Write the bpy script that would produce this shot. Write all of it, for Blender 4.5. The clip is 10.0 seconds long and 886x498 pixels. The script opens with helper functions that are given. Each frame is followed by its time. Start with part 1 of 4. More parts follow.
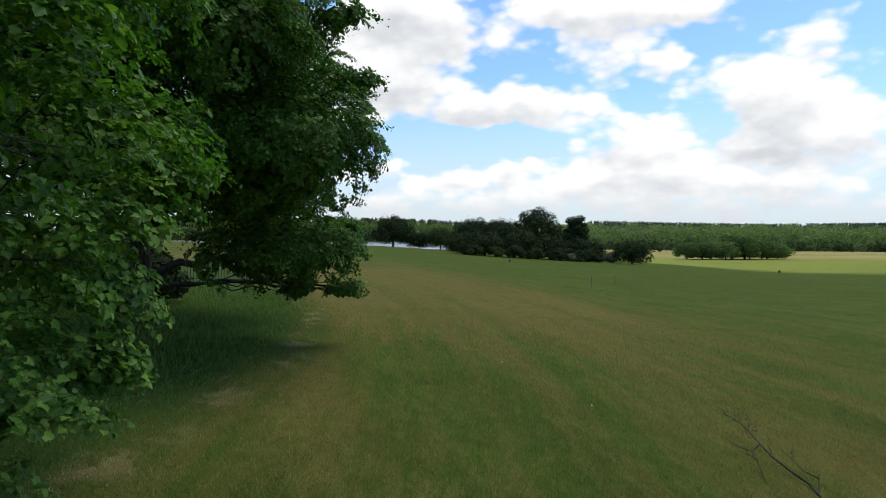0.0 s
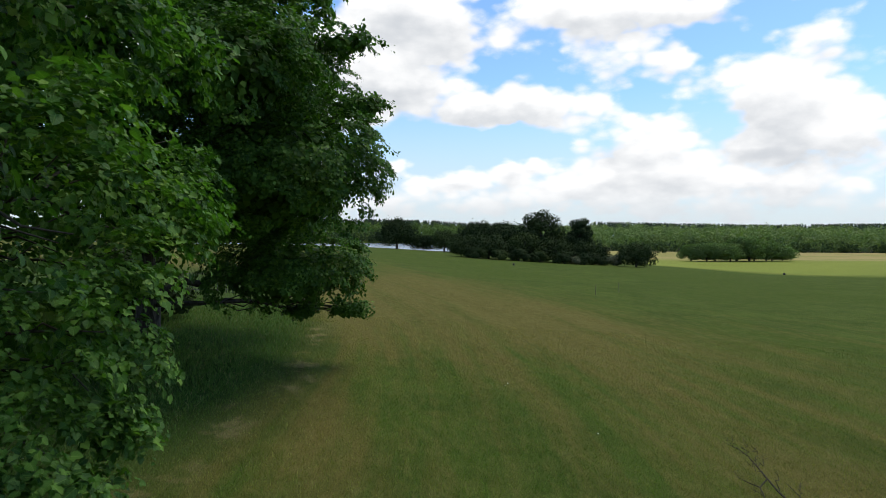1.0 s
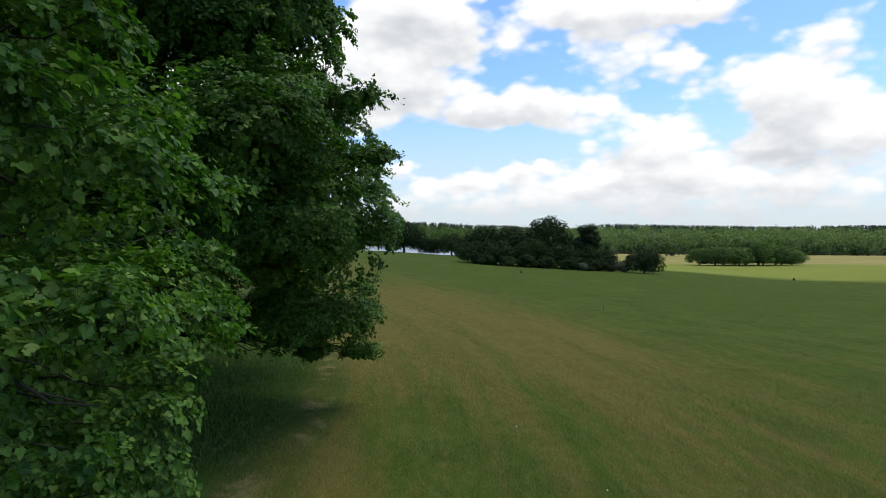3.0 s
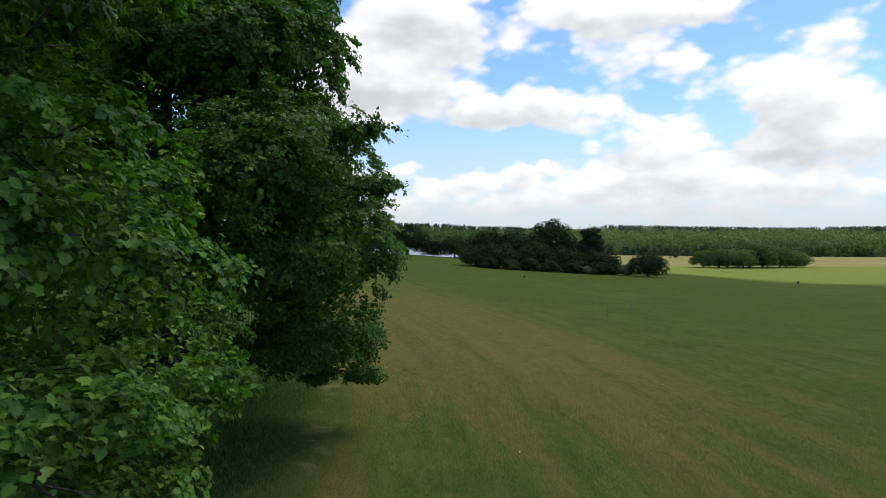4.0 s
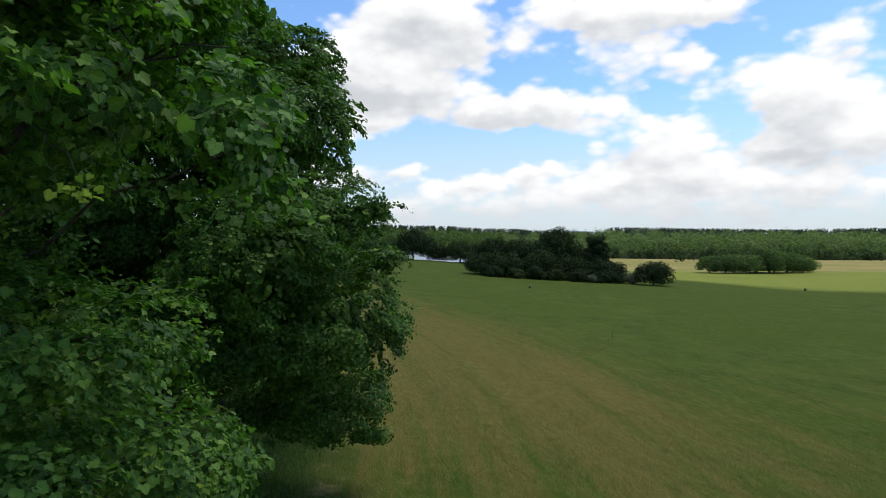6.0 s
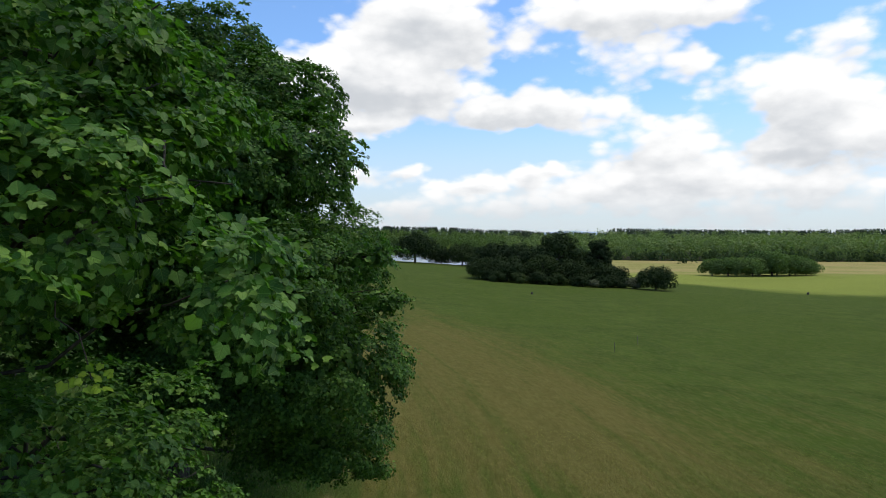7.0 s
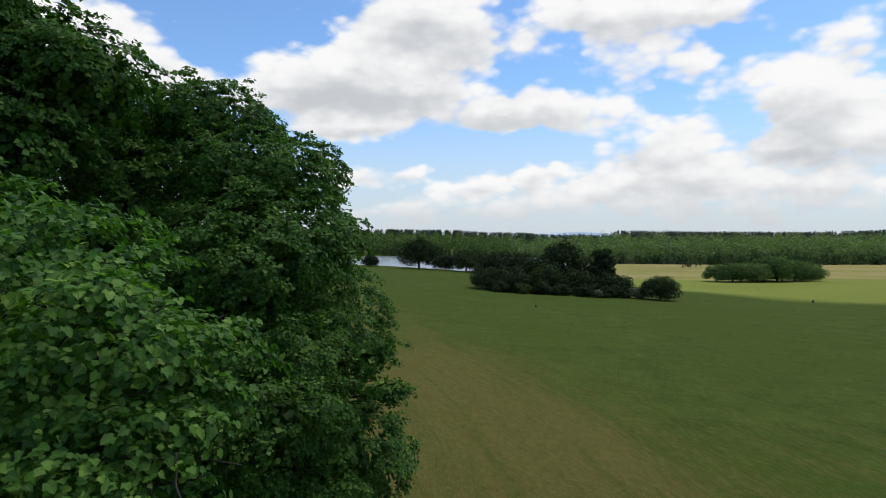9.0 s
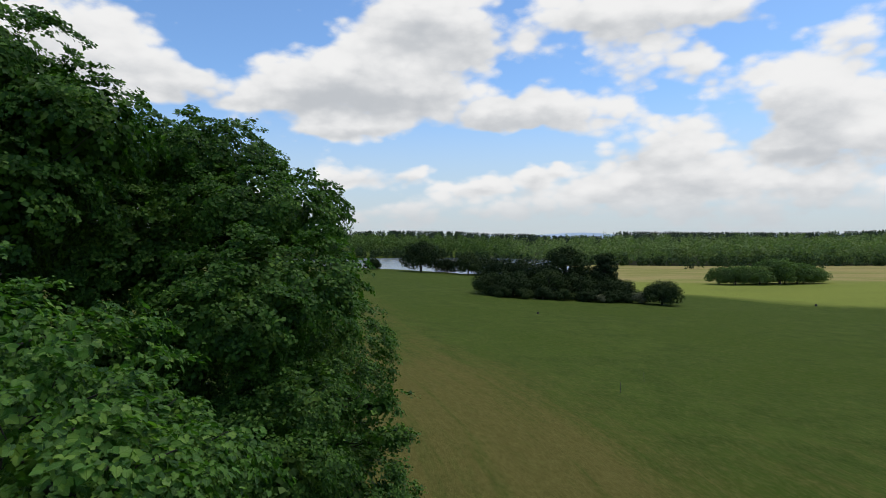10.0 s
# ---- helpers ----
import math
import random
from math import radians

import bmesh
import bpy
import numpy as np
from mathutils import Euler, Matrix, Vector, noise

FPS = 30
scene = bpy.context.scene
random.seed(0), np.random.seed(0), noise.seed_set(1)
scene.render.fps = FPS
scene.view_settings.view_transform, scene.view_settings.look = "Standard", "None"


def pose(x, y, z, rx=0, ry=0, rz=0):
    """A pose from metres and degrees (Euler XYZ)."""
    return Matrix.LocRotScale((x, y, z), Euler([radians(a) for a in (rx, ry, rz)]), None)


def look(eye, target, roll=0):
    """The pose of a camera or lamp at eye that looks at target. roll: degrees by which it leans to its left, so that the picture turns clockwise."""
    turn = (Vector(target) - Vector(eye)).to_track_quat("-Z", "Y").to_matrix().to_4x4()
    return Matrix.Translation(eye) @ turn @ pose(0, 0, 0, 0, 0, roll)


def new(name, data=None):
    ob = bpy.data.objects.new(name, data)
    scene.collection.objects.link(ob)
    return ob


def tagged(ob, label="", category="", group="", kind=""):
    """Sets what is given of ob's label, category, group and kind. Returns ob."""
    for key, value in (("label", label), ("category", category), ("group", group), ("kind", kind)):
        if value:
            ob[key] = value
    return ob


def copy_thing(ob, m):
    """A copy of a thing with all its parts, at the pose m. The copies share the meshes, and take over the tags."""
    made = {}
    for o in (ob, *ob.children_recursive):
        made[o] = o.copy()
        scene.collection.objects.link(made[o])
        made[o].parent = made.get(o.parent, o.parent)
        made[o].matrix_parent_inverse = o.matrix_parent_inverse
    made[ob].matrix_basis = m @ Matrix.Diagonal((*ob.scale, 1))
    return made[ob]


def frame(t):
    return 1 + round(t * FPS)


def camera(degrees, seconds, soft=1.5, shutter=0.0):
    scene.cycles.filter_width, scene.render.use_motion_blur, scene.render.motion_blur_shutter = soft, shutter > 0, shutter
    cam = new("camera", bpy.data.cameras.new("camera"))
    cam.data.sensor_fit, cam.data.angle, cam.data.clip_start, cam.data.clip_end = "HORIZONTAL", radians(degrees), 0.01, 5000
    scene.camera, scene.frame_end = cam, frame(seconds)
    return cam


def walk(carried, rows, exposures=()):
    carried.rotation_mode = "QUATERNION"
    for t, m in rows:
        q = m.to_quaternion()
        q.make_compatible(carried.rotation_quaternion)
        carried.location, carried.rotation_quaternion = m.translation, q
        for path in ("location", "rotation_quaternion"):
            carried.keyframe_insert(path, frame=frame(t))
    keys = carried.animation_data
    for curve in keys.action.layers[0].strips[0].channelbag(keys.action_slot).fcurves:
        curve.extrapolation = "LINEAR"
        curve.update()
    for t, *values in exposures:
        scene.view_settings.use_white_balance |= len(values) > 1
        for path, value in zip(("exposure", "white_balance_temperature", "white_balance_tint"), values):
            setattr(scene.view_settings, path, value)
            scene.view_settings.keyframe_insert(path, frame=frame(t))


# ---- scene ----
cam = camera(73.4, 10.0, soft=0.85)
PATH = [
    (0.0, 0.323, 1.109, 3.534, 88.559, -0.401, -0.033),
    (0.5, 0.291, 1.111, 3.829, 88.593, -0.373, 0.137),
    (1.0, 0.265, 1.106, 4.110, 88.626, -0.350, 0.310),
    (1.5, 0.243, 1.095, 4.388, 88.659, -0.331, 0.485),
    (2.0, 0.226, 1.078, 4.673, 88.690, -0.315, 0.659),
    (2.5, 0.213, 1.057, 4.973, 88.720, -0.302, 0.829),
    (3.0, 0.204, 1.031, 5.294, 88.750, -0.290, 0.994),
    (3.5, 0.198, 1.001, 5.642, 88.779, -0.278, 1.153),
    (4.0, 0.195, 0.969, 6.018, 88.807, -0.266, 1.305),
    (4.5, 0.195, 0.934, 6.424, 88.835, -0.253, 1.448),
    (5.0, 0.197, 0.897, 6.861, 88.862, -0.237, 1.583),
    (5.5, 0.201, 0.860, 7.327, 88.889, -0.218, 1.708),
    (6.0, 0.206, 0.821, 7.821, 88.916, -0.194, 1.826),
    (6.5, 0.213, 0.783, 8.340, 88.942, -0.166, 1.936),
    (7.0, 0.221, 0.746, 8.880, 88.969, -0.131, 2.038),
    (7.5, 0.229, 0.710, 9.439, 88.995, -0.090, 2.135),
    (8.0, 0.237, 0.676, 10.012, 89.022, -0.041, 2.228),
    (8.5, 0.245, 0.645, 10.594, 89.049, 0.017, 2.318),
    (9.0, 0.252, 0.617, 11.182, 89.076, 0.085, 2.409),
    (9.5, 0.258, 0.593, 11.771, 89.103, 0.163, 2.502),
    (10.0, 0.263, 0.574, 12.358, 89.131, 0.253, 2.600),
]
walk(cam, [(t, pose(*row)) for t, *row in PATH], [(0, 0.07), (5, 0.02), (7.5, -0.02), (9, -0.14), (10, -0.26)])

# ---- node helpers ----


def link_in(nt, sock, value):
    if isinstance(value, bpy.types.NodeSocket):
        nt.links.new(value, sock)
    elif value is not None:
        sock.default_value = value


def mth(nt, op, a, b=None, c=None, clamp=False):
    n = nt.nodes.new("ShaderNodeMath")
    n.operation, n.use_clamp = op, clamp
    for s, v in zip(n.inputs, (a, b, c)):
        link_in(nt, s, v)
    return n.outputs[0]


def vmth(nt, op, a, b=None):
    n = nt.nodes.new("ShaderNodeVectorMath")
    n.operation = op
    link_in(nt, n.inputs[0], a)
    link_in(nt, n.inputs[1], b)
    return n.outputs["Value"] if op in ("DOT_PRODUCT", "LENGTH") else n.outputs[0]


def noise_tex(nt, vec, scale, detail=4.0, rough=0.55, dist=0.0):
    n = nt.nodes.new("ShaderNodeTexNoise")
    link_in(nt, n.inputs["Vector"], vec)
    n.inputs["Scale"].default_value = scale
    n.inputs["Detail"].default_value = detail
    n.inputs["Roughness"].default_value = rough
    n.inputs["Distortion"].default_value = dist
    return n.outputs["Fac"]


def smooth(nt, value, lo, hi, a=0.0, b=1.0):
    n = nt.nodes.new("ShaderNodeMapRange")
    n.interpolation_type = "SMOOTHSTEP"
    for s, v in zip(n.inputs, (value, lo, hi, a, b)):
        link_in(nt, s, v)
    return n.outputs[0]


def mixc(nt, fac, a, b, mode="MIX"):
    n = nt.nodes.new("ShaderNodeMix")
    n.data_type, n.blend_type = "RGBA", mode
    link_in(nt, n.inputs[0], fac)
    link_in(nt, n.inputs[6], a if isinstance(a, bpy.types.NodeSocket) else (*a, 1))
    link_in(nt, n.inputs[7], b if isinstance(b, bpy.types.NodeSocket) else (*b, 1))
    return n.outputs[2]


def sep(nt, vec):
    n = nt.nodes.new("ShaderNodeSeparateXYZ")
    link_in(nt, n.inputs[0], vec)
    return n.outputs


def comb(nt, x, y, z):
    n = nt.nodes.new("ShaderNodeCombineXYZ")
    for s, v in zip(n.inputs, (x, y, z)):
        link_in(nt, s, v)
    return n.outputs[0]


# ---- sky ----
SUN_AZ, SUN_EL = radians(62), radians(66)
world = bpy.data.worlds.new("sky")
scene.world = world
world.use_nodes = True
wn = world.node_tree
wn.nodes.clear()
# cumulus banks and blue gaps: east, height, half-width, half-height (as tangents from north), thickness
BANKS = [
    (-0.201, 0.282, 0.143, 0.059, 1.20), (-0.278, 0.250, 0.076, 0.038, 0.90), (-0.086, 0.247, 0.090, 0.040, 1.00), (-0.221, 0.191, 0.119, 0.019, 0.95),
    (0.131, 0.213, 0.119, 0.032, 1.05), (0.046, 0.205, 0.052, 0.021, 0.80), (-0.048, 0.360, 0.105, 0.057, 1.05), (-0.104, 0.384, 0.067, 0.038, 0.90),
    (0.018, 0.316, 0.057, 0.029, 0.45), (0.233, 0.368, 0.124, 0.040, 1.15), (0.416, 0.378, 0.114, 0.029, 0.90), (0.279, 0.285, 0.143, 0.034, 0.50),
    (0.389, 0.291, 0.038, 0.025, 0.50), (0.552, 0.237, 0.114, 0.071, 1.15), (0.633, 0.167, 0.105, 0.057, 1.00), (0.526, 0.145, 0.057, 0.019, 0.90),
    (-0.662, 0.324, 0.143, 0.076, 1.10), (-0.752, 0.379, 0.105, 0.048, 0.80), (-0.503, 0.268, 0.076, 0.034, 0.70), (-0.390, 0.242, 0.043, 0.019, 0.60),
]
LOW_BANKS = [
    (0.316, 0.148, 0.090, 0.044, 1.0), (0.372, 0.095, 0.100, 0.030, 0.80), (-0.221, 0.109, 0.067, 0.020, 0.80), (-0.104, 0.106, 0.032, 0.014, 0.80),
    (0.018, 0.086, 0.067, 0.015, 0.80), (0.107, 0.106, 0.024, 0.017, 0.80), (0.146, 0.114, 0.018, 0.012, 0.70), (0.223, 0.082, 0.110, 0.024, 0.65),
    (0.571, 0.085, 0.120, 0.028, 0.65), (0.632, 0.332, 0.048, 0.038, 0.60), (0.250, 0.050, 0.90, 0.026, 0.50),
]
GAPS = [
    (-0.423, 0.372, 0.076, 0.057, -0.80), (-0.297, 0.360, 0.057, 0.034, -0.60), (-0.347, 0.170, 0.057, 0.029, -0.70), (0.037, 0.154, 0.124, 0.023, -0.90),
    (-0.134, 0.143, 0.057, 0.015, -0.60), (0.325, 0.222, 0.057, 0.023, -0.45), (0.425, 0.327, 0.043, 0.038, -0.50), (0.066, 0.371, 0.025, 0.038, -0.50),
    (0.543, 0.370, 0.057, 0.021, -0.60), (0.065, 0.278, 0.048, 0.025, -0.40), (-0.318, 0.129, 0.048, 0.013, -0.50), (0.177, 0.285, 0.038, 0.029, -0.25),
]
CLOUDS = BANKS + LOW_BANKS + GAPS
grp = bpy.data.node_groups.new("cloud_cover", "ShaderNodeTree")
grp.interface.new_socket("Direction", in_out="INPUT", socket_type="NodeSocketVector")
grp.interface.new_socket("Cover", in_out="OUTPUT", socket_type="NodeSocketFloat")
grp.interface.new_socket("Shade", in_out="OUTPUT", socket_type="NodeSocketFloat")
g_in, g_out = grp.nodes.new("NodeGroupInput"), grp.nodes.new("NodeGroupOutput")
gx, gy, gzz = sep(grp, g_in.outputs[0])
north = mth(grp, "MAXIMUM", gy, 0.2)
flat_dir = comb(grp, mth(grp, "DIVIDE", gx, north), mth(grp, "DIVIDE", gzz, north), 0.0)
stretched = vmth(grp, "MULTIPLY", g_in.outputs[0], (1.0, 1.0, 1.8))


def puffs(scale, vec):
    n = grp.nodes.new("ShaderNodeTexVoronoi")
    n.feature = "SMOOTH_F1"
    n.inputs["Scale"].default_value, n.inputs["Smoothness"].default_value = scale, 0.35
    link_in(grp, n.inputs["Vector"], vec)
    return mth(grp, "SUBTRACT", 0.45, n.outputs["Distance"])


coarse = noise_tex(grp, stretched, 5.0, 3.0, 0.5)
fine = noise_tex(grp, stretched, 16.0, 8.0, 0.6)
wob = comb(grp, mth(grp, "MULTIPLY", mth(grp, "SUBTRACT", noise_tex(grp, stretched, 11.0, 3.0), 0.5), 0.07),
           mth(grp, "MULTIPLY", mth(grp, "SUBTRACT", noise_tex(grp, vmth(grp, "ADD", stretched, (7.3, 2.1, 4.4)), 13.0, 3.0), 0.5), 0.04), 0.0)
flat_dir = vmth(grp, "ADD", flat_dir, wob)
swirl = vmth(grp, "ADD", stretched, vmth(grp, "MULTIPLY", wob, (0.3, 0.3, 0.3)))
bulge = mth(grp, "ADD", mth(grp, "MULTIPLY", puffs(17.0, swirl), 0.75), mth(grp, "MULTIPLY", puffs(41.0, swirl), 0.40))
total = mth(grp, "ADD", mth(grp, "MULTIPLY", mth(grp, "SUBTRACT", coarse, 0.5), 0.8),
            mth(grp, "MULTIPLY", mth(grp, "SUBTRACT", fine, 0.5), 1.0))
total = mth(grp, "ADD", total, bulge)
dim = mth(grp, "ADD", mth(grp, "MULTIPLY", mth(grp, "SUBTRACT", 0.55, bulge), 0.55), mth(grp, "MULTIPLY", mth(grp, "SUBTRACT", fine, 0.5), 0.9))
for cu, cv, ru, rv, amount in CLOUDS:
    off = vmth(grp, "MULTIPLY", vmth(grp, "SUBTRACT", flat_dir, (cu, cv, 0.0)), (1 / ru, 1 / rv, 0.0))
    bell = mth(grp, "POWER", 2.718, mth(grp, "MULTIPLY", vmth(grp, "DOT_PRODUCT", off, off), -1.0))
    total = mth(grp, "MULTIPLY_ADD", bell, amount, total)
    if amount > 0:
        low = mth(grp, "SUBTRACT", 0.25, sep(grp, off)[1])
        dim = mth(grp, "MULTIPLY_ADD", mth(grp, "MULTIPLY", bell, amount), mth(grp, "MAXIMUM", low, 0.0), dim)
link_in(grp, g_out.inputs[0], total)
link_in(grp, g_out.inputs[1], dim)

direction = wn.nodes.new("ShaderNodeTexCoord").outputs["Generated"]
here = wn.nodes.new("ShaderNodeGroup")
here.node_tree = grp
link_in(wn, here.inputs[0], direction)
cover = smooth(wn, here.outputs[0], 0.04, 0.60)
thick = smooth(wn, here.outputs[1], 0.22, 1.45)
sky = wn.nodes.new("ShaderNodeTexSky")
sky.sky_type, sky.sun_disc, sky.sun_elevation, sky.sun_rotation = "NISHITA", False, SUN_EL, SUN_AZ
sky.air_density, sky.dust_density, sky.ozone_density = 1.0, 0.6, 1.6
blue = mixc(wn, 1.0, sky.outputs[0], (1.32, 1.66, 2.0), "MULTIPLY")
cloud = mixc(wn, thick, (10.5, 10.5, 10.5), (6.3, 6.6, 7.0))
up = sep(wn, direction)[2]
haze = smooth(wn, up, 0.0, 0.26, 0.85, 0.0)
air = mixc(wn, haze, blue, (6.6, 7.3, 8.0))
cloud_far = mixc(wn, smooth(wn, up, 0.02, 0.085, 0.80, 0.0), cloud, (6.3, 6.9, 7.4))
background = wn.nodes.new("ShaderNodeBackground")
background.inputs["Strength"].default_value = 0.1
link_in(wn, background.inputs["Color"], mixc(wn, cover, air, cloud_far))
link_in(wn, wn.nodes.new("ShaderNodeOutputWorld").inputs["Surface"], background.outputs[0])

# ---- sun, softened by thin cloud ----
sun_data = bpy.data.lights.new("sun", "SUN")
sun_data.energy, sun_data.angle, sun_data.color = 2.5, radians(36), (1.0, 0.94, 0.82)
sun = new("sun", sun_data)
to_sun = Vector((math.sin(SUN_AZ) * math.cos(SUN_EL), math.cos(SUN_AZ) * math.cos(SUN_EL), math.sin(SUN_EL)))
sun.matrix_world = look(to_sun * 200, (0, 0, 0))

# ---- materials ----


def material(name):
    m = bpy.data.materials.new(name)
    m.use_nodes = True
    nt = m.node_tree
    nt.nodes.clear()
    out = nt.nodes.new("ShaderNodeOutputMaterial")
    return m, nt, out


def surface(nt, out, color, rough=0.7, bump=None, bump_dist=0.02, spec=0.5, translucent=None, share=0.3):
    p = nt.nodes.new("ShaderNodeBsdfPrincipled")
    link_in(nt, p.inputs["Base Color"], color if isinstance(color, bpy.types.NodeSocket) else (*color, 1))
    link_in(nt, p.inputs["Roughness"], rough)
    p.inputs["Specular IOR Level"].default_value = spec
    if bump is not None:
        b = nt.nodes.new("ShaderNodeBump")
        b.inputs["Distance"].default_value = bump_dist
        link_in(nt, b.inputs["Height"], bump)
        nt.links.new(b.outputs[0], p.inputs["Normal"])
    res = p.outputs[0]
    if translucent is not None:
        tr = nt.nodes.new("ShaderNodeBsdfTranslucent")
        link_in(nt, tr.inputs["Color"], translucent)
        mx = nt.nodes.new("ShaderNodeMixShader")
        mx.inputs[0].default_value = share
        nt.links.new(res, mx.inputs[1])
        nt.links.new(tr.outputs[0], mx.inputs[2])
        res = mx.outputs[0]
    nt.links.new(res, out.inputs["Surface"])


def position(nt):
    return nt.nodes.new("ShaderNodeNewGeometry").outputs["Position"]


def leaf_material(name, dark, mid, light, share=0.3, rough=0.45, clump=0.9, per_tree=0.0, spec=0.4, vary=0.75, turned=0.0, veins=False):
    m, nt, out = material(name)
    geo = nt.nodes.new("ShaderNodeNewGeometry")
    rnd = geo.outputs["Random Per Island"]
    patch = noise_tex(nt, geo.outputs["Position"], clump, 3.0)
    fac = mth(nt, "ADD", mth(nt, "MULTIPLY_ADD", rnd, vary, 0.5 * (0.75 - vary)), mth(nt, "MULTIPLY", mth(nt, "SUBTRACT", patch, 0.38), 0.9))
    if per_tree:
        info = nt.nodes.new("ShaderNodeObjectInfo").outputs["Random"]
        fac = mth(nt, "ADD", fac, mth(nt, "MULTIPLY", mth(nt, "SUBTRACT", info, 0.5), per_tree))
    col = mixc(nt, smooth(nt, fac, 0.1, 0.62), dark, mid)
    col = mixc(nt, smooth(nt, fac, 0.62, 1.05), col, light)
    col = mixc(nt, smooth(nt, rnd, 0.955, 0.975, 0.0, turned), col, tuple(0.45 * c + 0.11 for c in light))
    vein = noise_tex(nt, geo.outputs["Position"], 45.0, 2.0)
    col = mixc(nt, mth(nt, "MULTIPLY", vein, 0.35), col, (0.5, 0.55, 0.35), "MULTIPLY")
    bump = None
    if veins:
        uv = nt.nodes.new("ShaderNodeUVMap")
        uv.uv_map = "blade"
        u, w, _ = sep(nt, uv.outputs[0])
        side = mth(nt, "ABSOLUTE", u)
        rib = smooth(nt, side, 0.012, 0.05, 1.0, 0.0)
        ray = mth(nt, "ABSOLUTE", mth(nt, "SUBTRACT", mth(nt, "FRACT", mth(nt, "MULTIPLY", mth(nt, "SUBTRACT", w, mth(nt, "MULTIPLY", side, 0.85)), 4.2)), 0.5))
        rib = mth(nt, "MAXIMUM", rib, smooth(nt, ray, 0.0, 0.12, 0.75, 0.0))
        col = mixc(nt, mth(nt, "MULTIPLY", rib, 0.40), col, (0.20, 0.30, 0.07))
        rim = smooth(nt, mth(nt, "ADD", side, mth(nt, "MULTIPLY", mth(nt, "SUBTRACT", w, 0.4), 0.35)), 0.05, 0.5, 0.0, 0.30)
        col = mixc(nt, rim, col, (0.45, 0.50, 0.40), "MULTIPLY")
        bump = mth(nt, "ADD", mth(nt, "MULTIPLY", rib, -1.0), noise_tex(nt, geo.outputs["Position"], 60.0, 2.0))
    glow = mixc(nt, 1.0, col, (1.25, 1.9, 0.6), "MULTIPLY")
    surface(nt, out, col, rough, bump, 0.004, spec=spec, translucent=glow, share=share)
    return m


LEAF_A = leaf_material("sycamore_leaf", (0.032, 0.084, 0.014), (0.098, 0.200, 0.029), (0.245, 0.370, 0.056), 0.24, 0.48, spec=0.14, turned=0.25, veins=True)
LEAF_YOUNG = leaf_material("young_leaf", (0.16, 0.25, 0.02), (0.26, 0.36, 0.03), (0.36, 0.45, 0.04), 0.35, 0.5, spec=0.18, veins=True)
LEAF_B = leaf_material("maple_leaf", (0.029, 0.066, 0.012), (0.066, 0.134, 0.020), (0.152, 0.246, 0.035), 0.25, 0.55, spec=0.10, turned=0.2)
# grove in cloud shade, meadow clump in sun: both put into leaf colour
LEAF_SHADED = leaf_material("shaded_park_leaf", (0.022, 0.034, 0.014), (0.036, 0.052, 0.018), (0.062, 0.082, 0.024), 0.10, 0.85, 0.25, 0.5, 0.05, 0.4)
LEAF_SUNLIT = leaf_material("sunlit_oak_leaf", (0.070, 0.104, 0.036), (0.132, 0.180, 0.058), (0.225, 0.280, 0.086), 0.25, 0.85, 0.25, 0.5, 0.05, 0.4)
# low edge trees, darkened in colour for the shadow at the wood's foot
LEAF_EDGE = leaf_material("shaded_edge_leaf", (0.040, 0.060, 0.026), (0.070, 0.100, 0.038), (0.120, 0.160, 0.056), 0.12, 0.85, 0.2, 0.0, 0.05, 0.4)
# far wood: haze and sun put into paler leaves, less in the west
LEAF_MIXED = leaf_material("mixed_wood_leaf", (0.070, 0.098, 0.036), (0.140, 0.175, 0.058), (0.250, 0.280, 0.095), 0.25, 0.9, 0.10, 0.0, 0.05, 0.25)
LEAF_PALE = leaf_material("sunlit_wood_leaf", (0.130, 0.158, 0.066), (0.218, 0.248, 0.098), (0.300, 0.325, 0.128), 0.24, 0.9, 0.11, 0.0, 0.05, 0.25)
LEAF_CONIFER = leaf_material("conifer_needle", (0.046, 0.064, 0.036), (0.068, 0.092, 0.048), (0.100, 0.130, 0.060), 0.0, 0.9, 0.05, 0.4, 0.05, 0.4)
LEAF_BLOSSOM = leaf_material("blossom_leaf", (0.05, 0.065, 0.03), (0.13, 0.13, 0.07), (0.34, 0.31, 0.20), 0.1, 0.8, 0.6, 0.0, 0.1)


def bark_material(name, a, b, scale):
    m, nt, out = material(name)
    pos = position(nt)
    grain = noise_tex(nt, vmth(nt, "MULTIPLY", pos, (1.0, 1.0, 0.18)), scale, 6.0, 0.65)
    moss = noise_tex(nt, pos, 1.6, 3.0)
    col = mixc(nt, smooth(nt, grain, 0.35, 0.65), a, b)
    col = mixc(nt, smooth(nt, moss, 0.52, 0.7, 0.0, 0.5), col, (0.05, 0.065, 0.03))
    surface(nt, out, col, 0.9, grain, 0.03, 0.2)
    return m


BARK = bark_material("grey_bark", (0.030, 0.025, 0.019), (0.085, 0.072, 0.056), 14.0)
TWIG = bark_material("dead_twig", (0.022, 0.017, 0.013), (0.065, 0.05, 0.036), 30.0)


